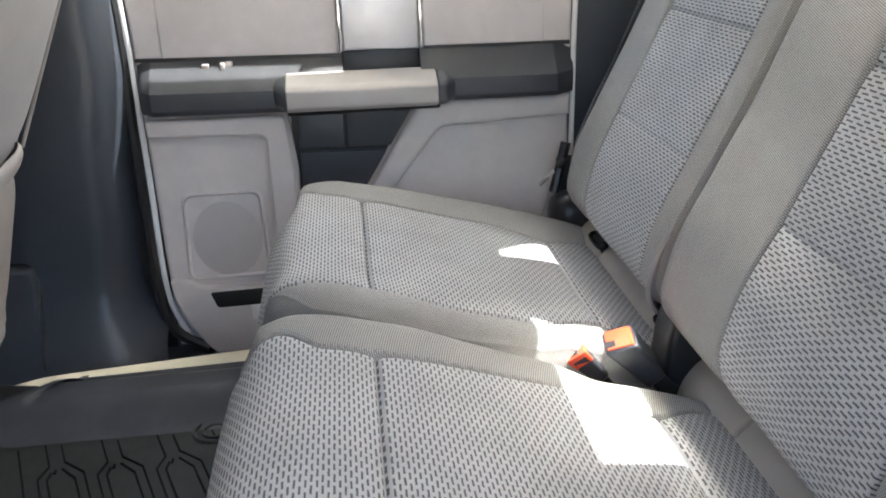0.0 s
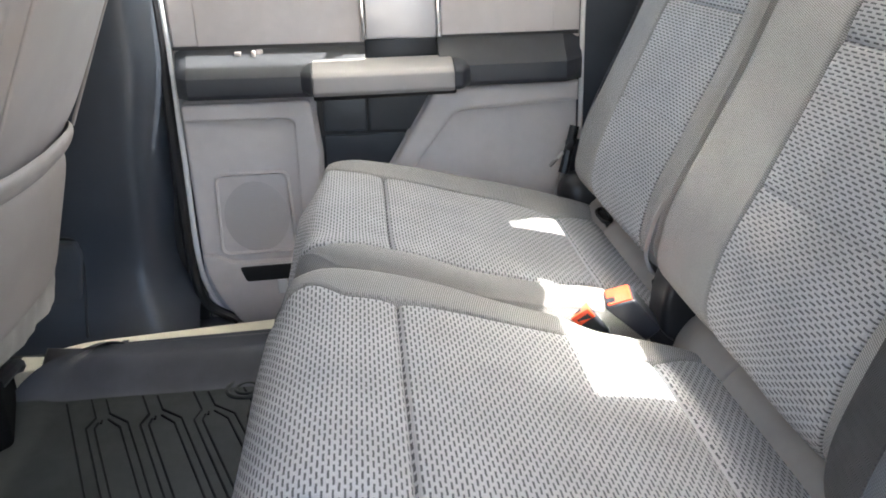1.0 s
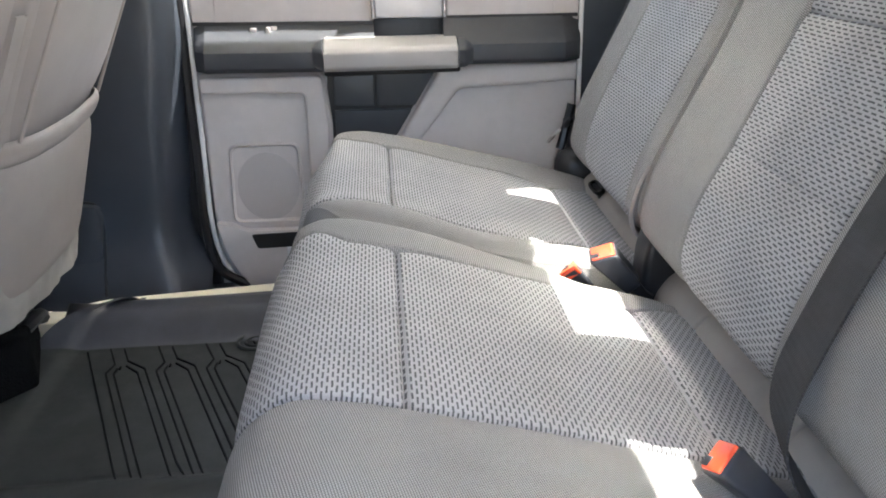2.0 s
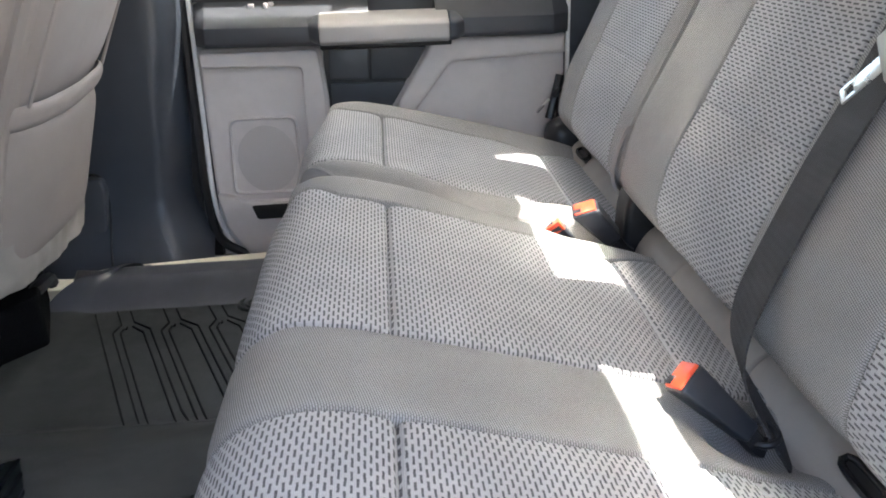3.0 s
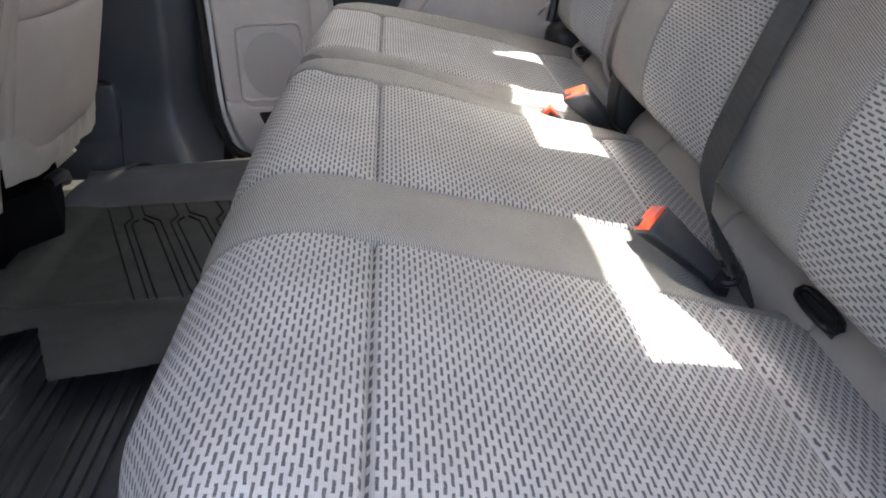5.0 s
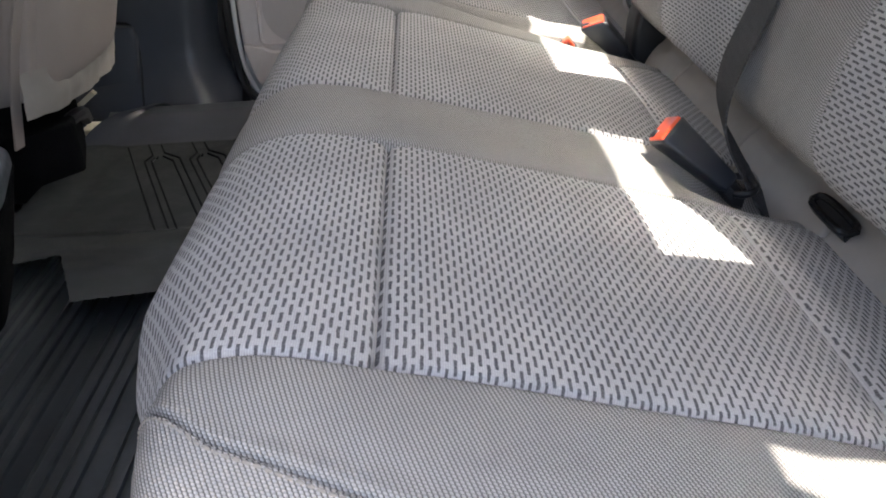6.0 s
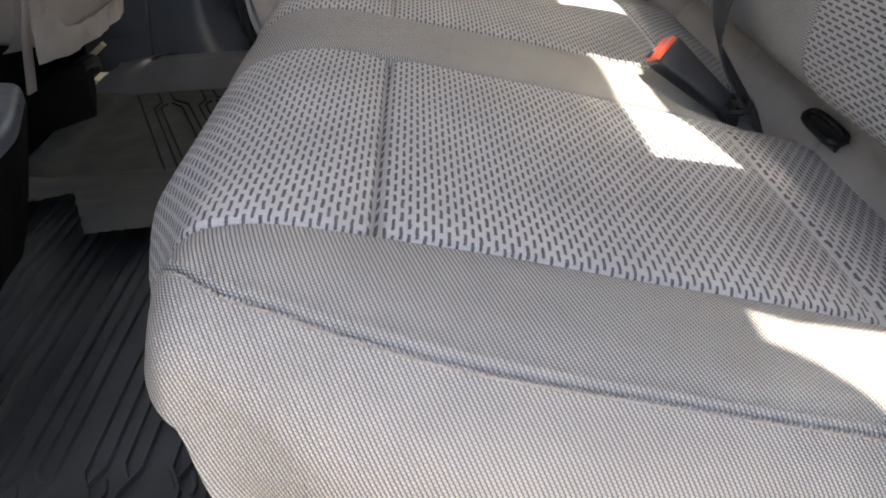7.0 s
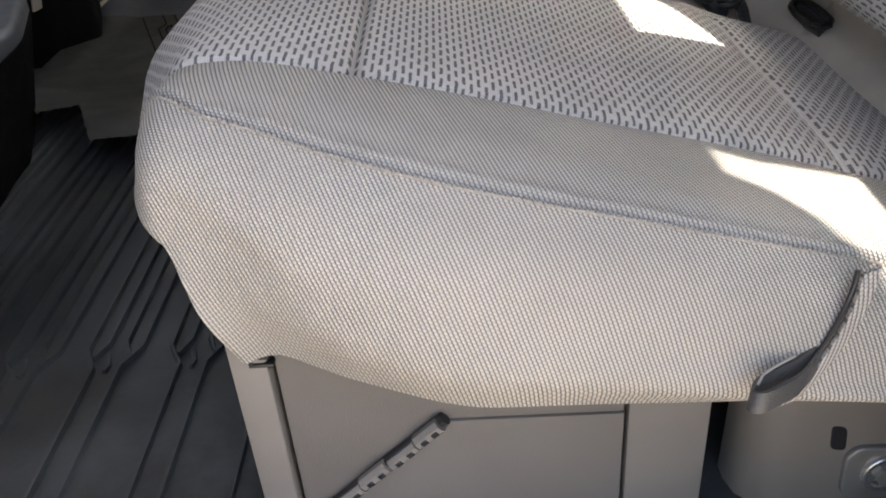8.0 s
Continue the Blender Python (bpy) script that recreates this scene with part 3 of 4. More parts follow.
# ---- shell of the cab ----
floor = solid("floor", joined(rbox(-1.9, -0.72, -0.30, 1.58, -0.06, -0.018, 0.0), rbox(-0.72, 0.75, -0.30, 1.37, -0.06, -0.018, 0.0), rbox(-0.72, 0.75, 1.37, 1.58, -0.12, -0.08, 0.0)), FLOOR_RUBBER, "black vinyl cab floor", "floor", kind="structure")
ground = solid("ground", plate([(-150, -150), (150, -150), (150, 150), (-150, 150)], -0.85, -0.75, 0, axis="z"), ASPHALT, "pale concrete ground outside the cab", "ground", kind="structure")
roof = solid("ceiling", rbox(-1.9, 0.62, -0.25, 1.56, 1.13, 1.17, 0.0), LINER, "pale cloth headliner of the cab", "ceiling", kind="structure")


def wall_back():
    low = rbox(0.68, 0.72, -0.25, 1.56, -0.06, 0.78, 0.0)
    a = plate([(0.68, 0.78), (0.72, 0.78), (0.655, 1.13), (0.615, 1.13)], -0.25, -0.06, 0)
    b = plate([(0.68, 0.78), (0.72, 0.78), (0.655, 1.13), (0.615, 1.13)], 1.30, 1.56, 0)
    # unseen corner plates, curved and raised to trim the sun patches
    corner = plate([(-0.07, 1.23), (0.045, 1.23), (0.03, 1.17), (0.018, 1.135), (-0.016, 1.085), (-0.038, 1.03), (-0.052, 0.97), (-0.06, 0.90), (-0.07, 0.90)], 0.632, 0.648, 0, axis="x")
    far_corner = plate([(1.31, 0.90), (1.30, 0.90), (1.298, 0.97), (1.294, 1.03), (1.286, 1.085), (1.267, 1.135), (1.256, 1.17), (1.242, 1.23), (1.31, 1.23)], 0.632, 0.648, 0, axis="x")
    return joined(low, a, b, corner, far_corner)


solid("wall_back", wall_back(), LINER, "plain rear wall of the cab below its window", "wall", kind="structure")
pane = solid("window_1", plate([(0.694, 0.78), (0.70, 0.78), (0.635, 1.13), (0.629, 1.13)], -0.06, 1.30, 0), GLASS, "clear rear window glass", "window", kind="structure")
pane.visible_shadow = False
# unseen pane, its tint added to cut the blue sky light
tinted = solid("window_2", plate([(-0.36, 0.62), (0.375, 0.62), (0.375, 1.13), (-0.36, 1.13)], 1.572, 1.566, 0), TINTED_GLASS, "unseen rear door window glass, tinted green to temper the sky light", "window", kind="structure")
tinted.visible_shadow = False
# unseen wall in place of the windscreen, added to block its light
solid("wall_front", rbox(-1.94, -1.9, -0.30, 1.58, -0.06, 1.13, 0.0), TRIM_BLACK, "unseen plain dark wall added to block light from the cab front", "wall", kind="structure")


def wall_far():
    # unseen front sill at 0.86 and slanted post are there to cut window light
    rows = [rbox(-1.9, -1.75, 1.54, 1.58, -0.06, 1.13, 0.0), rbox(-1.75, -0.62, 1.54, 1.58, -0.06, 0.86, 0.0),
            rbox(-0.62, -0.36, 1.56, 1.60, -0.06, 1.13, 0.0), rbox(0.375, 0.70, 1.54, 1.58, -0.06, 1.13, 0.0),
            plate([(0.31, 1.13), (0.374, 1.13), (0.374, 0.63), (0.33, 0.63)], 1.58, 1.55, 0)]
    return joined(*rows)


solid("wall_far", wall_far(), PILLAR, "dark trimmed body side of the cab", "wall", kind="structure")


def wall_near():
    # unseen pillar, jamb and door panel, sized to block doorway light
    rows = [rbox(-1.9, -0.62, -0.30, -0.26, -0.06, 1.13, 0.0), rbox(-0.62, -0.30, -0.30, -0.12, -0.06, 1.13, 0.0), rbox(0.30, 0.70, -0.30, -0.15, -0.06, 1.13, 0.0), rbox(-0.30, 0.30, -0.30, -0.18, 1.08, 1.13, 0.0),
            plate([(-0.42, -0.302), (-0.38, -0.302), (-0.52, -1.10), (-0.56, -1.10)], -0.06, 1.13, 0, axis="z")]
    return joined(*rows)


solid("wall_near", wall_near(), PILLAR, "unseen dark body side beside the open doorway, built to block its light", "wall", kind="structure")

# ---- far rear door ----
door = thing("door_1", "closed rear door with grey panel, dark trim and white edge", "door", kind="structure", at=(0.003, 0, -0.047))
door.scale = (1.085, 1.0, 1.10)
part("door_shell", rbox(-0.345, 0.36, 1.556, 1.60, -0.05, 0.60, 0.006), WHITE_PAINT, door, "white painted door shell")
part("upper_panel", plate([(-0.338, 0.482), (0.356, 0.475), (0.356, 0.60), (-0.338, 0.60)], 1.56, 1.535, 0.006), DOOR_GREY, door)
part("upper_inlay", plate([(-0.296, 0.486), (-0.022, 0.484), (-0.022, 0.60), (-0.296, 0.60)], 1.536, 1.531, 0.004), DOOR_GREY, door)
part("upper_inlay", plate([(0.114, 0.482), (0.31, 0.479), (0.31, 0.60), (0.114, 0.60)], 1.536, 1.531, 0.004), DOOR_GREY, door)
part("applique", plate([(-0.014, 0.492), (0.106, 0.489), (0.106, 0.60), (-0.014, 0.60)], 1.536, 1.527, 0.003), BRIGHT, door, "bright satin silver strip")
for x in (-0.018, 0.110):
    part("applique_edge", rbox(x - 0.003, x + 0.003, 1.522, 1.536, 0.492, 0.60, 0.001), CHROME, door, "thin chrome edge")


def trim_bar(x0, x1, drop, end0, end1):
    """A bar with a sloping top ledge and an upright face."""
    sec = [(1.555, 0.492), (1.53, 0.490), (1.495, 0.456), (1.485, 0.447), (1.485, 0.42), (1.492, 0.412), (1.555, 0.408)]
    bm = bmesh.new()
    rings = []
    for x, inset in ((x0, end0), (x0 + 0.022 * (1 if end0 else 0.01), 0), (x1 - 0.034 * (1 if end1 else 0.01), 0), (x1, end1)):
        ring = []
        for y, z in sec:
            yy = min(1.555, y + inset * (1.555 - y) / 0.07)
            ring.append(bm.verts.new((x, yy, z + drop * (x - x0) + inset * 0.1 * (0.45 - z))))
        rings.append(ring)
    for a, b in zip(rings, rings[1:]):
        for i in range(len(sec) - 1):
            bm.faces.new((a[i], a[i + 1], b[i + 1], b[i]))
    bm.faces.new(rings[0][::-1])
    bm.faces.new(rings[-1])
    bmesh.ops.recalc_face_normals(bm, faces=bm.faces[:])
    bmesh.ops.bevel(bm, geom=[e for e in bm.edges if e.calc_face_angle(0) > 0.3], offset=0.003, segments=2, profile=0.5, affect="EDGES", clamp_overlap=True)
    return bm


part("trim_bar", trim_bar(-0.336, -0.018, -0.02, 0.03, 0.0), TRIM_DARK, door, "dark grey moulded trim")
part("trim_bar", trim_bar(0.106, 0.357, -0.01, 0.0, 0.035), TRIM_DARK, door, "dark grey moulded trim")
part("pull_recess", rbox(-0.018, 0.106, 1.53, 1.556, 0.40, 0.491, 0.003), TRIM_BLACK, door)


def armrest(stations):
    sec = [(1.53, 0.43), (1.518, 0.459), (1.509, 0.465), (1.464, 0.450), (1.456, 0.443), (1.456, 0.418), (1.464, 0.411), (1.53, 0.408)]
    bm = bmesh.new()
    rings = []
    for x, k in stations:
        rings.append([bm.verts.new((x, y + k * (1.53 - y), z + k * (0.44 - z) * 0.5 - 0.006 * (x + 0.1))) for y, z in sec])
    for a, b in zip(rings, rings[1:]):
        for i in range(len(sec) - 1):
            bm.faces.new((a[i], a[i + 1], b[i + 1], b[i]))
    for a, b in zip(rings, rings[1:]):
        bm.faces.new((a[-1], a[0], b[0], b[-1]))
    bm.faces.new(rings[0][::-1])
    bm.faces.new(rings[-1])
    bmesh.ops.recalc_face_normals(bm, faces=bm.faces[:])
    bmesh.ops.bevel(bm, geom=[e for e in bm.edges if e.calc_face_angle(0) > 0.25], offset=0.003, segments=3, profile=0.5, affect="EDGES", clamp_overlap=True)
    return bm


part("armrest", armrest(((-0.107, 0.0), (0.0, -0.01), (0.128, 0.0))), SATIN, door, "satin silver-grey pull handle")
part("armrest_cap", armrest(((-0.128, 0.4), (-0.1075, 0.03))), TRIM_DARK, door, "dark plastic end cap")
part("armrest_cap", armrest(((0.1285, 0.03), (0.142, 0.08), (0.158, 0.4))), TRIM_DARK, door, "dark plastic end cap")
# black strip in place of the shadow under the handle
part("armrest_shadow_rim", rbox(-0.110, 0.135, 1.505, 1.552, 0.397, 0.409, 0.003), TRIM_BLACK, door)
part("recess", plate([(-0.108, 0.402), (0.10, 0.398), (0.05, 0.30), (-0.02, 0.12), (-0.115, 0.12)], 1.56, 1.552, 0), TRIM_BLACK, door)
part("switch_plate", plate(round_poly([(-0.098, 0.338), (-0.023, 0.335), (-0.021, 0.394), (-0.097, 0.397)], 0.003), 1.555, 1.538, 0.003), TRIM_DARK, door)
part("switch_plate", plate(round_poly([(-0.018, 0.336), (0.055, 0.334), (0.088, 0.392), (-0.017, 0.393)], 0.003), 1.555, 1.538, 0.003), TRIM_DARK, door)
part("storage_face", plate(round_poly([(-0.10, 0.15), (-0.03, 0.15), (0.045, 0.326), (-0.098, 0.328)], 0.003), 1.555, 1.543, 0.004), TRIM_DARK, door)
LOWER = [(-0.338, 0.405), (-0.112, 0.402), (-0.103, 0.30), (-0.115, 0.10), (-0.10, -0.045), (-0.22, -0.045), (-0.285, -0.01), (-0.326, 0.055), (-0.340, 0.125)]
part("lower_panel", plate(round_poly(LOWER, [0.012, 0.015, 0.01, 0.02, 0.0, 0.03, 0.03, 0.03, 0.03]), 1.56, 1.53, 0.008), DOOR_GREY, door)
part("panel_rim", plate(round_poly([(-0.334, 0.40), (-0.116, 0.398), (-0.108, 0.30), (-0.118, 0.16), (-0.152, 0.15), (-0.148, 0.368), (-0.334, 0.374)], [0.006, 0.012, 0.006, 0.01, 0.01, 0.014, 0.006]), 1.535, 1.512, 0.013), DOOR_GREY, door)
part("panel_foot", plate(round_poly([(-0.336, 0.13), (-0.305, 0.125), (-0.285, 0.112), (-0.12, 0.11), (-0.115, 0.0), (-0.10, -0.044), (-0.215, -0.044), (-0.28, -0.008), (-0.322, 0.06)], [0.005, 0.01, 0.01, 0.005, 0, 0, 0.03, 0.03, 0.03]), 1.535, 1.512, 0.009), DOOR_GREY, door)
part("pocket_slot", plate(round_poly([(-0.272, 0.105), (-0.13, 0.107), (-0.13, 0.078), (-0.262, 0.076)], 0.006), 1.53, 1.5105, 0.001), TRIM_BLACK, door, "black map pocket slot")


def ring_plate(x0, x1, z0, z1, r, w, back, front):
    outer = round_poly([(x0, z0), (x1, z0), (x1 - 0.004, z1), (x0 + 0.006, z1)], r, 6)
    inner = round_poly([(x0 + w, z0 + w), (x1 - w, z0 + w), (x1 - 0.004 - w, z1 - w), (x0 + 0.006 + w, z1 - w)], r * 0.8, 6)
    bm = bmesh.new()
    k = len(outer)
    ro = [bm.verts.new((p[0], back, p[1])) for p in outer]
    mid = [bm.verts.new(((p[0] + q[0]) / 2, front, (p[1] + q[1]) / 2)) for p, q in zip(outer, inner)]
    ri = [bm.verts.new((p[0], back, p[1])) for p in inner]
    for i in range(k):
        j = (i + 1) % k
        bm.faces.new((ro[i], ro[j], mid[j], mid[i]))
        bm.faces.new((mid[i], mid[j], ri[j], ri[i]))
    bmesh.ops.recalc_face_normals(bm, faces=bm.faces[:])
    return bm


speaker = part("speaker_cover", ring_plate(-0.306, -0.163, 0.122, 0.277, 0.018, 0.008, 1.5305, 1.525), DOOR_GREY, door, "raised grey speaker cover rim")
part("speaker_grille", plate(round_poly([(-0.232 + 0.058 * math.cos(a), 0.193 + 0.066 * math.sin(a)) for a in np.linspace(0, 2 * math.pi, 28, endpoint=False)], 0), 1.5305, 1.5296, 0.0004), SPEAKER, door, "finely perforated speaker grille")
# white rectangle beside the map pocket
part("white_tab", rbox(-0.207, -0.189, 1.5095, 1.514, 0.049, 0.077, 0.002), WHITE_PAINT, door, "small white rectangle")
REAR_PANEL = [(0.100, 0.410), (0.352, 0.408), (0.354, 0.295), (0.31, 0.20), (0.30, -0.03), (-0.09, -0.03), (-0.06, 0.16)]
part("rear_lower_panel", plate(round_poly(REAR_PANEL, [0.012, 0.006, 0.03, 0.05, 0, 0, 0]), 1.56, 1.535, 0.007), DOOR_GREY, door)
part("panel_rim", plate(round_poly([(0.101, 0.408), (0.352, 0.406), (0.352, 0.372), (0.133, 0.364), (0.05, 0.26), (-0.03, 0.12), (-0.065, 0.12), (0.017, 0.274)], [0.01, 0, 0, 0.012, 0.01, 0, 0, 0.01]), 1.54, 1.512, 0.011), DOOR_GREY, door)
part("door_edge", tube([(-0.347, 1.532, 0.60), (-0.3435, 1.532, 0.5), (-0.3445, 1.532, 0.3), (-0.3465, 1.532, 0.125), (-0.332, 1.532, 0.048), (-0.293, 1.532, -0.016), (-0.22, 1.532, -0.053)], 0.005), WHITE_PAINT, door, "white painted edge")
part("door_edge", tube([(0.362, 1.53, 0.60), (0.359, 1.53, 0.5), (0.3585, 1.53, 0.38), (0.358, 1.53, 0.30)], 0.0045), WHITE_PAINT, door, "white painted edge")
part("latch_stub", joined(rbox(-0.207, -0.2, 1.516, 1.53, 0.470, 0.484, 0.002), rbox(-0.20, -0.188, 1.52, 1.53, 0.472, 0.485, 0.003), rbox(-0.235, -0.224, 1.518, 1.53, 0.474, 0.483, 0.001)), DOOR_GREY, door, "small pale clip on the ledge")
part("panel_gap", plate([(-0.336, 0.489), (-0.018, 0.483), (-0.018, 0.488), (-0.336, 0.495)], 1.536, 1.5285, 0), TRIM_BLACK, door)
part("panel_gap", plate([(0.114, 0.488), (0.352, 0.484), (0.352, 0.490), (0.114, 0.493)], 1.536, 1.5285, 0), TRIM_BLACK, door)

seal = solid("door_seal", tube([(-0.385, 1.53, 0.72), (-0.382, 1.53, 0.5), (-0.386, 1.53, 0.28), (-0.387, 1.53, 0.09), (-0.37, 1.525, -0.005), (-0.31, 1.52, -0.05)], 0.01), TRIM_BLACK, "black rubber door seal", "seal", kind="structure")
# black strip painted in for the shade deep in the door jamb
part("jamb_shade", rbox(-0.45, -0.372, 1.548, 1.556, -0.06, 1.1, 0.0), TRIM_BLACK, seal)


def pillar_y(x, z):
    flare = float(smooth(0.12, -0.03, z))
    ridge = -0.446 + 0.034 * float(smooth(0.07, -0.04, z)) + 0.014 * float(smooth(0.1, 0.25, z)) + 0.03 * float(smooth(0.25, 0.5, z))
    past = 0.008 * math.log1p(math.exp((x - ridge) / 0.008))
    return 1.455 - 0.055 * flare + 0.06 * max(0.0, -0.45 - x) + 3.2 * past - 0.05 * flare * max(0.0, x - ridge) / 0.06


def pillar():
    zs = np.linspace(-0.06, 1.13, 92)
    xs = np.linspace(-0.78, -0.378, 60)
    g, uv = [], []
    for z in zs:
        row = [(x, pillar_y(x, z), z) for x in xs]
        g.append(row)
        uv.append([(x, z) for x in xs])
    return sheet(np.array(g), np.array(uv))


solid("pillar_trim", pillar(), PILLAR, "dark blue-grey plastic pillar trim flaring at its foot", "pillar", kind="structure")
cover = solid("pillar_cover", plate(round_poly([(-0.74, 0.0), (-0.585, 0.0), (-0.566, 0.14), (-0.572, 0.165), (-0.74, 0.17)], 0.008), 1.50, 1.44, 0.006), PILLAR, "dark plastic cover at the pillar foot", "cover", kind="structure")
seam_line = [(-0.57, z) for z in np.linspace(-0.01, 0.145, 12)] + [(-0.573, 0.158), (-0.582, 0.167), (-0.60, 0.17), (-0.66, 0.171), (-0.73, 0.171)]
part("cover_seam", tube([(x, pillar_y(x, z) - 0.0005, z) for x, z in seam_line], 0.0026), TRIM_BLACK, cover, "dark seam round the cover")
sill = solid("door_sill", joined(plate([(-0.735, 0.0), (-0.715, 0.0), (-0.655, 0.044), (-0.662, 0.052)], 1.40, 1.385, 0.001), plate(round_poly([(-0.60, 1.295), (-0.10, 1.325), (-0.10, 1.385), (-0.30, 1.364), (-0.50, 1.342), (-0.545, 1.335), (-0.60, 1.31)], 0.01), -0.02, 0.018, 0.006, axis="z"),
    plate([(-0.645, 1.245), (-0.585, 1.245), (-0.60, 1.294), (-0.645, 1.30)], -0.02, 0.016, 0.004, axis="z")), CREAM, "cream painted door sill behind the mat", "sill", kind="structure")

solid("sill_trim", rbox(-0.76, -0.10, 1.385, 1.56, -0.08, -0.055, 0.006), PILLAR, "dark plastic sill trim below the door", "sill", kind="structure")

# ---- front passenger seat ----
front_seat = thing("front_seat", "taupe front passenger seat seen from behind", "seat")


def seat_shell(y0, y1, z0, z1, bulge, x_off, lower=False):
    zs, ys = np.linspace(z0, z1, 30), np.linspace(y0, y1, 36)
    g, uv = [], []
    for z in zs:
        row = []
        for y in ys:
            q = (y - y0) / (y1 - y0) * 2 - 1
            r = (z - z0) / (z1 - z0) * 2 - 1
            edge_y = (1 - abs(q) ** 6)
            edge_z = (1 - abs(r) ** 8)
            x = (-0.548 + 0.29 * (z - 0.165) if z < 0.40 else -0.48 + 0.46 * (z - 0.40)) + x_off - 0.06 * (1 - edge_y) - 0.02 * (1 - edge_z) + bulge * (1 - q * q)
            row.append((x, y, z))
        g.append(row)
        uv.append([(y, z) for y in ys])
    return sheet(np.array(g), np.array(uv))


part("back_panel", seat_shell(0.90, 1.312, 0.405, 0.95, 0.012, 0.0), FRONT_CLOTH, front_seat, keep=89)
part("lower_panel", seat_shell(0.90, 1.312, 0.17, 0.402, 0.012, 0.004), FRONT_CLOTH, front_seat, keep=89)


def hem():
    """The padded top hem of the seat-back pocket."""
    ys, ks = np.linspace(0.90, 1.316, 40), np.linspace(0, 1, 14)
    g, uv = [], []
    for y in ys:
        q = (y - 0.90) / 0.416 * 2 - 1
        mid = 0.402 + 0.012 * max(0.0, q)
        row = []
        for k in ks:
            z = mid + 0.018 - 0.036 * k
            x = (-0.548 + 0.29 * (z - 0.165) if z < 0.40 else -0.48 + 0.46 * (z - 0.40)) - 0.06 * abs(q) ** 6 + 0.012 * (1 - q * q)
            puff = 0.011 * math.sin(math.pi * k) ** 0.6 + 0.001 * noise.noise(Vector((y * 30, k * 3, 5)))
            row.append((x - 0.004 + puff, y, z))
        g.append(row)
        uv.append([(y, k * 0.04) for k in ks])
    return sheet(np.array(g), np.array(uv))


part("pocket_hem", hem(), FRONT_CLOTH, front_seat, "padded hem of the seat-back pocket", 89)
for y0, y1 in ((0.93, 0.952), (1.275, 1.262)):
    part("piping", tube([(-0.49 + 0.46 * (z - 0.40) + (0.010 if y0 < 1 else 0.006), lerp(y0, y1, (z - 0.42) / 0.5), z) for z in np.linspace(0.42, 0.92, 8)], 0.0028), FRONT_CLOTH, front_seat)
side = plate(round_poly([(-0.70, 0.19), (-0.565, 0.17), (-0.50, 0.40), (-0.262, 0.92), (-0.36, 0.95), (-0.55, 0.5)], 0.02), 1.30, 0.91, 0.012)
part("side_body", side, FRONT_CLOTH, front_seat)


def flap():
    ys, ks = np.linspace(0.90, 1.305, 40), np.linspace(0, 1, 10)
    g, uv = [], []
    for y in ys:
        q = (y - 0.90) / 0.405
        row = []
        for k in ks:
            ripple = 0.008 * noise.noise(Vector((y * 28, k * 2.2, 0)))
            sag = 0.012 * math.sin(q * math.pi) + 0.006 * noise.noise(Vector((y * 14, 3, 0)))
            row.append((-0.532 - 0.03 * abs(2 * q - 1) ** 6 - 0.012 * k + ripple, y, 0.222 - (0.07 + sag) * k))
        g.append(row)
        uv.append([(y, k * 0.06) for k in ks])
    return sheet(np.array(g), np.array(uv))


part("bottom_flap", flap(), PALE_CLOTH, front_seat, "pale wrinkled cloth flap", 89)
part("side_flap", strap([(-0.42, 0.885, 0.58), (-0.50, 0.887, 0.40), (-0.565, 0.898, 0.24), (-0.60, 0.909, 0.105)], [(0.2, 1, 0)] * 4, 0.022, 0.002), FRONT_CLOTH, front_seat)
for y in (0.95, 1.24):
    part("seat_rail", rbox(-1.1, -0.66, y - 0.02, y + 0.02, 0.0, 0.06, 0.006), TRIM_BLACK, front_seat)
part("lever", tube([(-0.60, 1.0, 0.08), (-0.575, 1.05, 0.10), (-0.58, 1.12, 0.09), (-0.60, 1.18, 0.06)], 0.012), TRIM_BLACK, front_seat)
# cloth colour deepened for the shade under the seat
part("seat_base", plate(round_poly([(-1.1, 0.93), (-0.605, 0.938), (-0.55, 1.005), (-0.605, 1.17), (-0.66, 1.27), (-1.1, 1.27)], 0.012), 0.0, 0.11, 0.02, axis="z"), SHADED_CLOTH, front_seat, "black cloth seat base, deepened for the shade under the seat")

# ---- centre console ----
console = thing("centre_console", "dark blue-grey plastic rear end of the centre console", "console")
CONSOLE = [(-1.2, 0.36), (-0.43, 0.36), (-0.442, 0.525), (-0.492, 0.672), (-0.56, 0.695), (-1.2, 0.70)]
lower = plate(round_poly(CONSOLE, [0, 0, 0.03, 0.012, 0.01, 0]), -0.02, 0.172, 0.004, axis="z")
for v in lower.verts:
    if v.co.z < 0.0:
        v.co.x -= 0.075
        v.co.y += 0.05
# lower body coloured black in place of the shade on it
part("console_body", lower, SHADED_CLOTH, console, "lower console, coloured black for the footwell shade")
part("console_lid", plate(round_poly([(x, y - 0.003) for x, y in CONSOLE], [0, 0, 0.03, 0.012, 0.01, 0]), 0.1725, 0.196, 0.012, axis="z"), PILLAR, console)

# ---- mats ----
mat_far = thing("floor_mat", "black moulded rubber floor mat with raised lip", "floor mat")


def near_rim(x):
    """The mat's front edge, with a flap that reaches towards the doorway."""
    return float(np.interp(x, (-0.66, -0.54, -0.483, -0.412, -0.297, -0.08), (0.60, 0.664, 0.70, 0.546, 0.592, 0.64)))


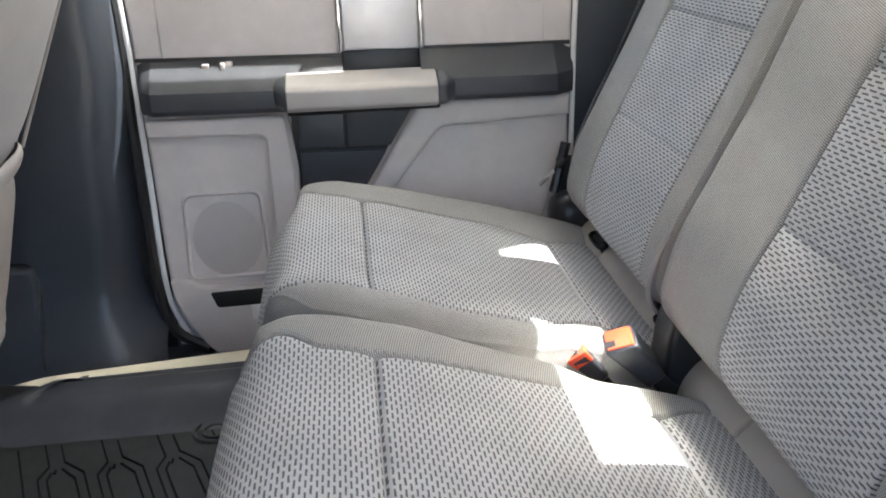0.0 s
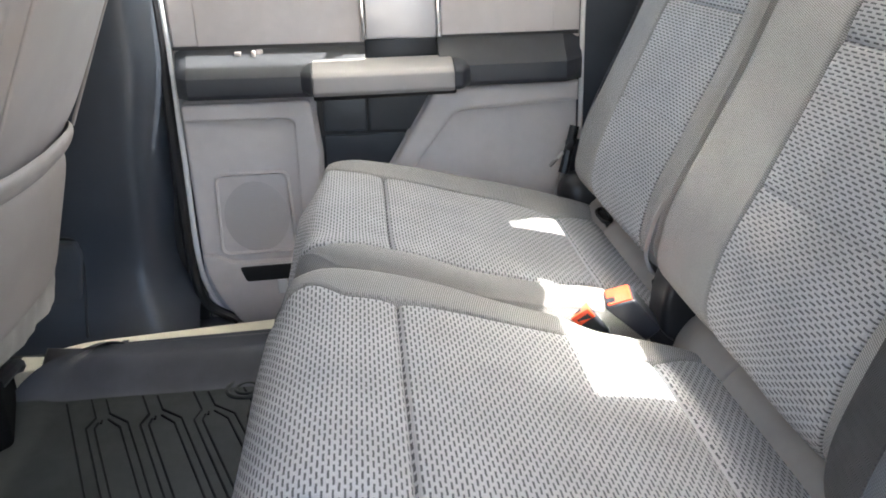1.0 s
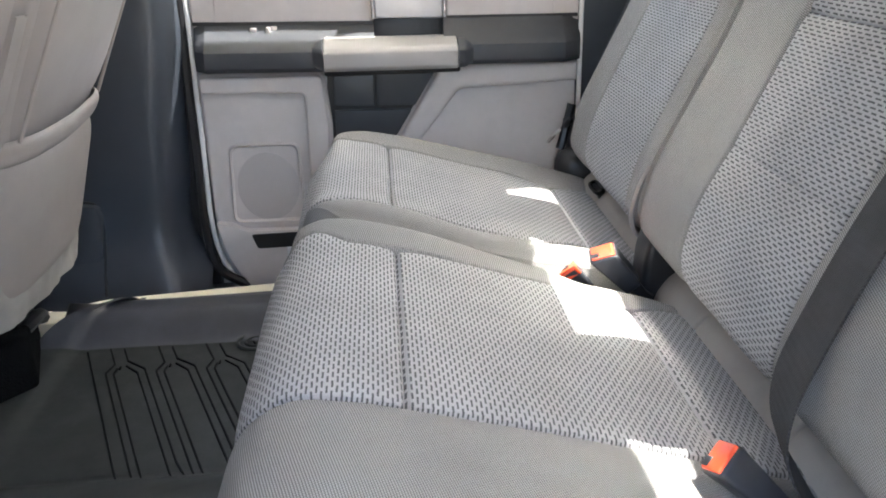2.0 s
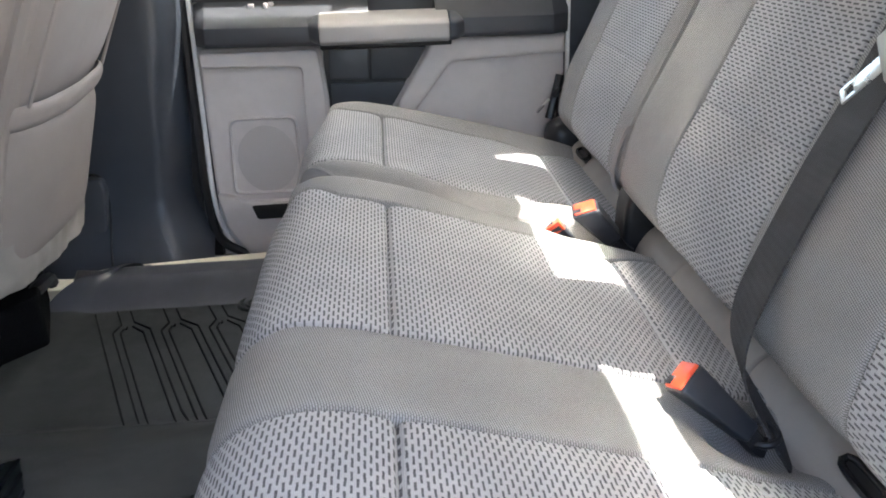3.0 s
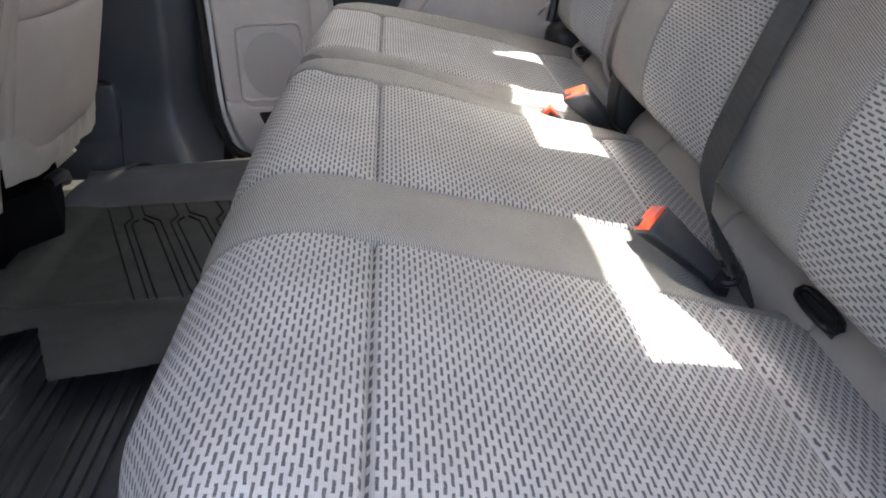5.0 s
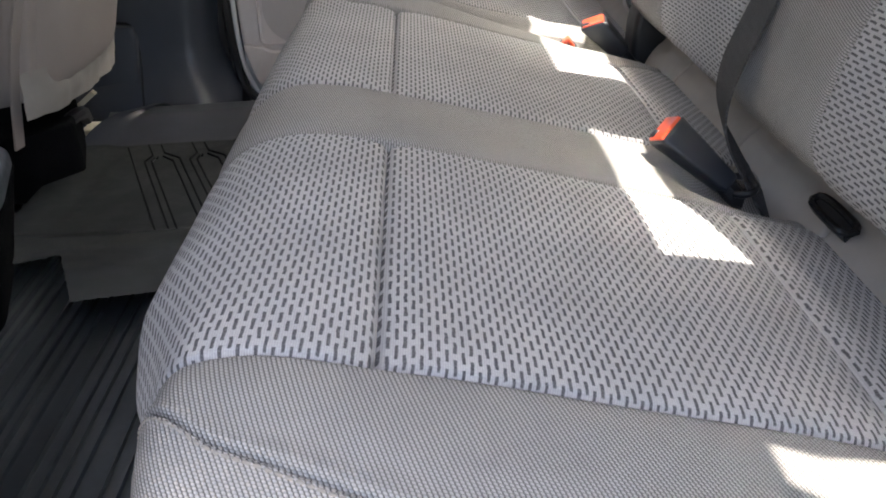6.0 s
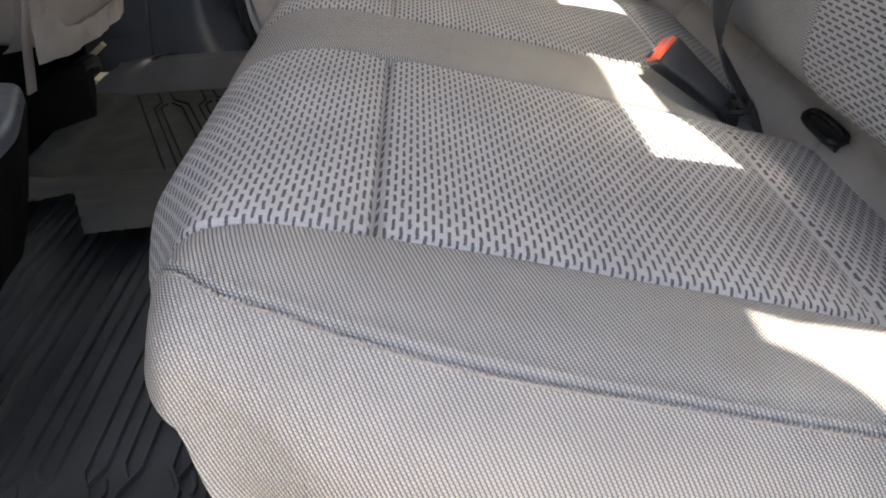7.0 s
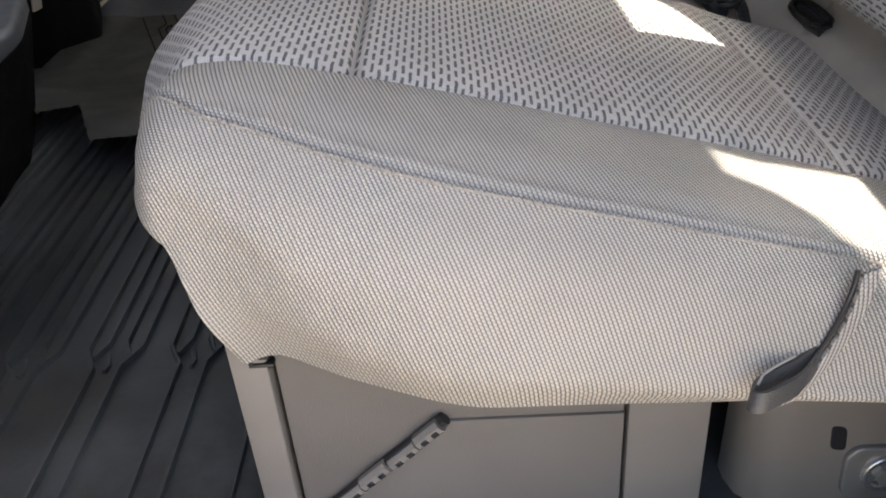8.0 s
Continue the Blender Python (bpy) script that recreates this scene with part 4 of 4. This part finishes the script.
def mat_sheet():
    qs, xs = np.linspace(0, 1, 91), np.concatenate([np.linspace(-0.60, -0.49, 14), np.linspace(-0.483, -0.412, 16), np.linspace(-0.40, -0.08, 30)])
    g, uv = [], []
    for q in qs:
        row = []
        for x in xs:
            y = lerp(near_rim(x), 1.124, q / 0.6) if q < 0.6 else lerp(1.124, 1.305 + 0.04 * (x + 0.4), (q - 0.6) / 0.4)
            z = 0.02 + 0.037 * float(smooth(1.115, 1.2, y)) - 0.03 * float(smooth(1.232, 1.29, y))
            z += 0.006 * float(smooth(-0.52, -0.56, x))
            z += 0.008 * math.exp(-((y - 0.745) / 0.012) ** 2) + 0.014 * float(smooth(0.74, 0.60, y)) * float(smooth(-0.30, -0.42, x))
            z += 0.0012 * noise.noise(Vector((x * 8, y * 8, 1)))
            xx = x + 0.13 * float(smooth(1.13, 1.27, y)) * float(smooth(-0.48, -0.6, x))
            row.append((xx, y, z))
        g.append(row)
        uv.append([(x, q) for x in xs])
    g, uv = np.array(g), np.array(uv)
    fold = int(np.argmin(np.abs(g[:, 20, 1] - 1.124)))
    last = g.shape[1] - 1
    return sheet(g, uv, (0, fold), (0, last)), sheet(g, uv, (fold, len(g) - 1), (0, last))


tray, lip = mat_sheet()
part("carpet_corner", plate([(-0.578, 1.20), (-0.594, 1.284), (-0.53, 1.272), (-0.50, 1.24)], 0.0, 0.038, 0.004, axis="z"), TRIM_BLACK, mat_far, "black corner turned up behind the lip")
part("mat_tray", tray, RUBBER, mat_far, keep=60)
part("mat_lip", lip, LIT_RUBBER, mat_far, "smooth raised lip, painted paler blue-grey for its sky sheen", 60)


def rib(pts, w, h, z):
    """A low ridge along a broken line in x, y."""
    bm = bmesh.new()
    n = len(pts)
    ring = []
    for i, p in enumerate(pts):
        a, b = Vector(pts[max(i - 1, 0)]), Vector(pts[min(i + 1, n - 1)])
        d = (b - a).normalized()
        s = Vector((-d.y, d.x)) * w / 2
        q = Vector(p)
        ring.append([bm.verts.new((q.x + s.x * k, q.y + s.y * k, z + hh)) for k, hh in ((1.0, -0.002), (0.6, h), (-0.6, h), (-1.0, -0.002))])
    for a, b in zip(ring, ring[1:]):
        for i in range(3):
            bm.faces.new((a[i], a[i + 1], b[i + 1], b[i]))
    bm.faces.new(ring[0][::-1])
    bm.faces.new(ring[-1])
    bmesh.ops.recalc_face_normals(bm, faces=bm.faces[:])
    return bm


for a in (0.031, 0.018):
    part("grommet", tube([(-0.237 + a * math.cos(k), 1.117 + 0.9 * a * math.sin(k), 0.0225) for k in np.linspace(0, 2 * math.pi, 17)], 0.0035 if a > 0.02 else 0.0025), RUBBER, mat_far)


def slanted(u, y):
    """Grooves of the far mat run at a slant."""
    return (u - 0.4 * (y - 1.03), y)


part("groove", rib([slanted(-0.478, 1.114), slanted(-0.478, 0.755)], 0.0036, 0.0022, 0.0205), GROOVE, mat_far)
FORK = (((-0.440, 1.121), (-0.440, 1.066), (-0.458, 1.038), (-0.458, 0.754)), ((-0.438, 1.052), (-0.446, 1.036), (-0.446, 0.754)), ((-0.432, 1.058), (-0.435, 1.050)),
        ((-0.418, 1.118), (-0.418, 1.076), (-0.396, 1.048), (-0.396, 0.79), (-0.390, 0.74)), ((-0.423, 1.060), (-0.409, 1.036), (-0.409, 0.755), (-0.403, 0.735)))
for k in range(5):
    for line in FORK:
        if k < 4 or line[0][1] > 1.1:
            part("groove", rib([slanted(a + 0.078 * k, y) for a, y in line], 0.0034, 0.0022, 0.0205), GROOVE, mat_far)

near_mat = thing("floor_mat", "black ribbed vinyl floor covering beside the doorway", "floor mat")
part("mat_base", rbox(-0.75, 0.42, -0.26, 0.80, -0.02, -0.008, 0.002), FLOOR_RUBBER, near_mat)
for i in range(9):
    x = -0.665 + i * 0.077
    lines = [[(x, -0.24), (x, 0.138), (x - 0.013, 0.165), (x - 0.013, 0.78)], [(x + 0.024, -0.24), (x + 0.024, 0.138), (x + 0.037, 0.165), (x + 0.037, 0.78)],
             [(x - 0.004, 0.152), (x + 0.004, 0.172), (x + 0.004, 0.78)], [(x + 0.03, 0.15), (x + 0.02, 0.174), (x + 0.02, 0.78)]]
    for line in lines:
        part("rib", rib(line, 0.005, 0.0055, -0.008), FLOOR_RUBBER, near_mat)
    part("rib_tab", rib([(x + 0.008, 0.158), (x + 0.013, 0.142), (x + 0.011, 0.134)], 0.005, 0.004, -0.008), FLOOR_RUBBER, near_mat)

# ---- under-seat storage ----
box = thing("storage_box", "grey folding under-seat storage box with a diagonal hinge", "storage box")
part("side_panel", rbox(-0.0625, 0.146, -0.052, -0.04, -0.008, 0.20, 0.002), BASE_GREY, box)
part("edge_strip", rbox(-0.088, -0.0655, -0.056, -0.03, -0.008, 0.20, 0.002), BASE_PALE, box)
part("edge_strip", rbox(0.148, 0.199, -0.054, -0.03, -0.008, 0.20, 0.002), BASE_PALE, box)
part("box_body", rbox(-0.086, 0.195, -0.035, 0.80, -0.008, 0.16, 0.004), BASE_GREY, box)
part("lower_fold", plate([(0.036, 0.0935), (0.1455, 0.0915), (0.1455, 0.0), (-0.059, 0.0), (-0.059, 0.009)], -0.05, -0.0545, 0.001), BASE_GREY, box)
part("corner_bracket", joined(rbox(-0.076, -0.061, -0.058, -0.05, 0.1475, 0.150, 0.0008), rbox(-0.076, -0.0735, -0.058, -0.05, 0.148, 0.166, 0.0008), rbox(-0.070, -0.063, -0.058, -0.05, 0.153, 0.157, 0.001)), TRIM_BLACK, box)
H0, H1 = Vector((0.0355, -0.0565, 0.0970)), Vector((-0.0585, -0.0565, 0.0110))
hinge = part("hinge", tube([H0 + Vector((-0.0003, 0.001, 0.0004)), (H0 + H1) / 2 + Vector((-0.0003, 0.001, 0.0004)), H1], 0.0046, step=0.004), TRIM_BLACK, box, "dark knuckled hinge")
run = (H1 - H0).normalized()
aside = Vector((run.z, 0, -run.x))
for i in range(5):
    # grey barrels, every other one a little wider, each with two dark notches
    wide = 0.0052 if i % 2 == 0 else 0.0044
    shift = aside * (0.0008 if i % 2 == 0 else -0.0004) + Vector((0, -0.0015, 0))
    a, b = H0.lerp(H1, i / 5 + (0.03 if i == 0 else 0.008)) + shift, H0.lerp(H1, (i + 1) / 5 - 0.008) + shift
    part("hinge_knuckle", tube([a, (a + b) / 2, b], wide, step=0.003), BASE_PALE, hinge, "grey hinge barrel")
    for k in (0.27, 0.72):
        p = a.lerp(b, k) + Vector((0, -wide + 0.0008, 0)) - aside * 0.0008
        m = Matrix((run, Vector((0, 1, 0)), run.cross(Vector((0, 1, 0))))).transposed().to_4x4()
        m.translation = p
        part("hinge_notch", rbox(-0.0025, 0.0025, -0.0012, 0.0012, -0.0017, 0.0017, 0.0004, 1, m), TRIM_BLACK, hinge)

body = thing("body_panel", "bare primed body metal beside the seat base", "body panel", kind="structure")
part("metal_sheet", plate(round_poly([(0.224, -0.07), (0.60, -0.07), (0.60, 0.15), (0.25, 0.15), (0.228, 0.13)], [0, 0, 0, 0.03, 0.03]), -0.01, -0.05, 0.03), BODY_METAL, body)
part("slot", plate(round_poly([(0.280, 0.046), (0.290, 0.044), (0.288, 0.064), (0.278, 0.066)], 0.004), -0.045, -0.0508, 0), TRIM_BLACK, body)
bolt = part("anchor_plate", plate(round_poly([(0.292, 0.002), (0.38, 0.0), (0.38, 0.046), (0.297, 0.048), (0.290, 0.040)], 0.012), -0.05, -0.054, 0.0015), DULL_STEEL, body, "dull steel belt anchor plate")


def washer(cx, cz, r, back, front):
    return plate([(cx + r * math.cos(a), cz + r * math.sin(a)) for a in np.linspace(0, 2 * math.pi, 28, endpoint=False)], back, front, 0.0012, inset=(r * 0.22, 0.002, r * 0.05))


part("anchor_washer", washer(0.317, 0.026, 0.015, -0.053, -0.0575), STEEL, bolt)
part("anchor_bolt", plate([(0.317 + 0.008 * math.cos(a), 0.026 + 0.0075 * math.sin(a)) for a in np.linspace(0, 2 * math.pi, 6, endpoint=False)], -0.053, -0.0595, 0.001), DULL_STEEL, bolt)

pull = thing("pull_loop", "black webbing pull loop hanging from the cushion side", "pull loop")
down = (-0.2, -0.3, -0.93)
part("loop", strap([(0.222, -0.122, 0.192), (0.208, -0.128, 0.1865), (0.195, -0.133, 0.184), (0.187, -0.137, 0.1825), (0.1835, -0.142, 0.181), (0.187, -0.1455, 0.1815), (0.196, -0.1425, 0.183), (0.208, -0.136, 0.184), (0.222, -0.124, 0.190)],
     [down] * 9, 0.0105, 0.0014, 0.002), LOOP, pull)
part("loop_edge", tube([(0.208, -0.1265, 0.1925), (0.198, -0.1305, 0.1905), (0.190, -0.1345, 0.1885), (0.187, -0.1385, 0.1865)], 0.0007), FLAP_CLOTH, pull, "frayed pale edge")
SLIT = [(0.2345, -0.1155, 0.2325), (0.2315, -0.1195, 0.221), (0.2275, -0.1222, 0.2095), (0.222, -0.1245, 0.1975), (0.2155, -0.1262, 0.186)]
part("slit", tube(SLIT, 0.0014), TRIM_BLACK, seat_60, "dark slit in the cushion side")
part("slit_lip", strap([(x + 0.0055, y - 0.0012, z) for x, y, z in SLIT] + [(0.213, -0.1275, 0.172), (0.208, -0.1262, 0.163)], [(1, 0.1, 0.35)] * 7, 0.0085, 0.002, 0.003), BOLSTER, seat_60, "folded cloth lip along the slit")

# ---- belts and buckles ----
def buckle(tip, foot, size, slope, label, roll=0.0, taper=0.22, hollow_tip=False):
    """A belt buckle: black housing on a stalk, its sloping tip with a red release button over a slot."""
    b = thing("seat_belt_buckle", label, "belt buckle", "rear belt buckles")
    tip, foot = Vector(tip), Vector(foot)
    along = (tip - foot).normalized()
    up = (Vector((0, 0, 1)) - along * along.z).normalized()
    side = up.cross(along)
    side, up = side * math.cos(roll) - up * math.sin(roll), up * math.cos(roll) + side * math.sin(roll)
    m = Matrix((side, up, along)).transposed().to_4x4()
    m.translation = tip
    w, d, ln = size

    def shaped(bm):
        for v in bm.verts:
            k = max(0.0, min(1.0, -v.co.z / ln))
            v.co.z -= slope * (v.co.y + d / 2) * (1 - k)
            v.co.x *= 1 - taper * k
            v.co.y *= 1 - 0.3 * k
        bmesh.ops.transform(bm, matrix=m, verts=bm.verts)
        return bm

    part("housing", shaped(rbox(-w / 2, w / 2, -d / 2, d / 2, -ln, 0, 0.0045, 3)), NAVY, b)
    if hollow_tip:
        part("release_button", shaped(rbox(-w * 0.5, w * 0.5, -d * 0.5, d * 0.5, -0.016, 0.0022, 0.002, 2)), RED, b, "orange-red button round an open slot")
        part("slot", shaped(rbox(-w * 0.36, w * 0.36, -d * 0.30, d * 0.16, -0.008, 0.0030, 0.0006, 1)), TRIM_BLACK, b)
    else:
        part("release_button", shaped(rbox(-w * 0.43, w * 0.43, -d * 0.36, d * 0.43, -0.012, 0.0022, 0.0018, 2)), RED, b, "orange-red release button")
        part("slot", shaped(rbox(w * 0.08, w * 0.36, -d * 0.38, -d * 0.08, -0.008, 0.0030, 0.0006, 1)), TRIM_BLACK, b)
    stalk = [tuple(m @ Vector((0, 0, -ln * 0.9))), tuple((m @ Vector((0, 0, -ln)) + foot) / 2 - Vector((0, 0, 0.004))), tuple(foot)]
    part("stalk", tube(stalk, 0.010), TRIM_BLACK, b)
    return b


b3 = buckle((0.248, 0.398, 0.265), (0.322, 0.372, 0.198), (0.033, 0.028, 0.084), 0.2, "black belt buckle with orange-red button lying on the seat", radians(50), 0.42)
part("anchor_ring", tube([(0.310, 0.389, 0.210), (0.322, 0.392, 0.213), (0.332, 0.380, 0.212), (0.330, 0.366, 0.209), (0.317, 0.364, 0.206), (0.308, 0.375, 0.206), (0.310, 0.389, 0.210)], 0.0035), TRIM_BLACK, b3)
buckle((0.268, 0.868, 0.260), (0.34, 0.855, 0.185), (0.050, 0.034, 0.072), 0.5, "black belt buckle with orange-red button between the cushions")
buckle((0.236, 0.914, 0.218), (0.29, 0.905, 0.165), (0.034, 0.026, 0.05), 0.2, "small belt buckle with orange open tip between the cushions", 0.0, 0.15, True)

centre_belt = thing("seat_belt", "dark taupe shoulder belt over the backrest with steel tongue", "seat belt")
part("webbing", strap([(0.502, 0.444, 0.70), (0.449, 0.444, 0.585), (0.411, 0.445, 0.50), (0.376, 0.447, 0.425), (0.339, 0.442, 0.345), (0.316, 0.431, 0.298), (0.311, 0.418, 0.26), (0.325, 0.397, 0.224), (0.352, 0.378, 0.175)],
     [(0, 1, 0)] * 5 + [(0.05, 1, 0.1), (0.1, 1, 0.3), (0.15, 1, 0.35), (0.15, 1, 0.35)], 0.052), BELT, centre_belt)
slant = Vector((0.41, 0, 0.91))
axis = (slant * 0.82 - Vector((0, 0.6, 0))).normalized()
normal = Vector((-0.91, 0.0, 0.41))
normal = (normal - axis * normal.dot(axis)).normalized()
tongue_m = Matrix((normal, axis.cross(normal), axis)).transposed().to_4x4()
tongue_m.translation = (0.406, 0.430, 0.521)
part("tongue", joined(rbox(-0.0012, 0.0012, -0.0085, 0.0085, -0.027, 0.008, 0.001, 2, tongue_m), rbox(-0.0012, 0.0012, -0.0085, 0.0085, -0.042, -0.036, 0.001, 2, tongue_m), rbox(-0.0011, 0.0011, -0.0085, -0.0045, -0.038, -0.025, 0.0005, 1, tongue_m), rbox(-0.0011, 0.0011, 0.0045, 0.0085, -0.038, -0.025, 0.0005, 1, tongue_m)), STEEL, centre_belt, "bright steel tongue")
part("tongue_cover", rbox(-0.005, 0.005, -0.027, 0.027, 0.004, 0.022, 0.0045, 3, tongue_m), TONGUE_GREY, centre_belt, "beige plastic tongue cover")


far_belt = thing("seat_belt", "dark blue-grey shoulder belt beside the far backrest with pale tongue", "seat belt")
part("webbing", strap([(0.60, 1.43, 0.85), (0.50, 1.425, 0.62), (0.44, 1.42, 0.49), (0.40, 1.425, 0.40), (0.375, 1.44, 0.32), (0.37, 1.45, 0.25)], [(0.55, 1, -0.2)] * 3 + [(0.4, 1, -0.1), (0.3, 1, 0), (0.2, 1, 0)], 0.042), SLATE_BELT, far_belt)
part("tongue", rbox(-0.0015, 0.0015, -0.006, 0.006, -0.02, 0.02, 0.001, 2, Matrix.Translation((0.323, 1.43, 0.272)) @ pose(0, 0, 0, 20, 38, 0)), STEEL, far_belt, "pale steel tongue")
part("tongue_cover", rbox(-0.006, 0.006, -0.016, 0.016, -0.012, 0.012, 0.005, 3, Matrix.Translation((0.352, 1.44, 0.300)) @ pose(0, 0, 0, 20, 35, 0)), TRIM_BLACK, far_belt)


def guide(y0, y1):
    g = thing("anchor_guide", "glossy black plastic child-seat anchor guide in the seat bight", "anchor guide", "child-seat anchor guides")
    m = Matrix.Translation((0.366, (y0 + y1) / 2, 0.219)) @ pose(0, 0, 0, 0, -22, 0)
    w = (y1 - y0) / 2
    ring = [(0.0075 * math.copysign(abs(math.cos(a)) ** 0.6, math.cos(a)), (w - 0.003) * math.copysign(abs(math.sin(a)) ** 0.7, math.sin(a)), 0.0) for a in np.linspace(0, 2 * math.pi, 25)]
    part("frame", tube([tuple(m @ Vector(p)) for p in ring], 0.0036), GLOSS_BLACK, g)
    part("recess", rbox(-0.007, 0.007, 0.006 - w, w - 0.006, -0.012, -0.001, 0.001, 1, m), TRIM_BLACK, g)
    return g


guide(0.250, 0.326)
guide(1.22, 1.29)
guide(0.952, 0.986)

pivot = thing("seat_pivot_cover", "black plastic cover over the backrest pivot", "cover")
part("arm_cover", plate(round_poly([(0.33, 0.16), (0.40, 0.16), (0.42, 0.30), (0.385, 0.34), (0.362, 0.32), (0.335, 0.25)], 0.015), 0.915, 0.865, 0.01), TRIM_BLACK, pivot)
latch = thing("seat_latch_cover", "glossy black plastic latch cover beside the backrest", "cover")
part("latch_shell", rbox(0.322, 0.43, 1.375, 1.45, 0.14, 0.252, 0.036, 5), TRIM_BLACK, latch)
part("latch_lever", tube([(0.335, 1.43, 0.245), (0.343, 1.435, 0.27), (0.352, 1.44, 0.30), (0.36, 1.445, 0.33)], 0.009), TRIM_BLACK, latch)
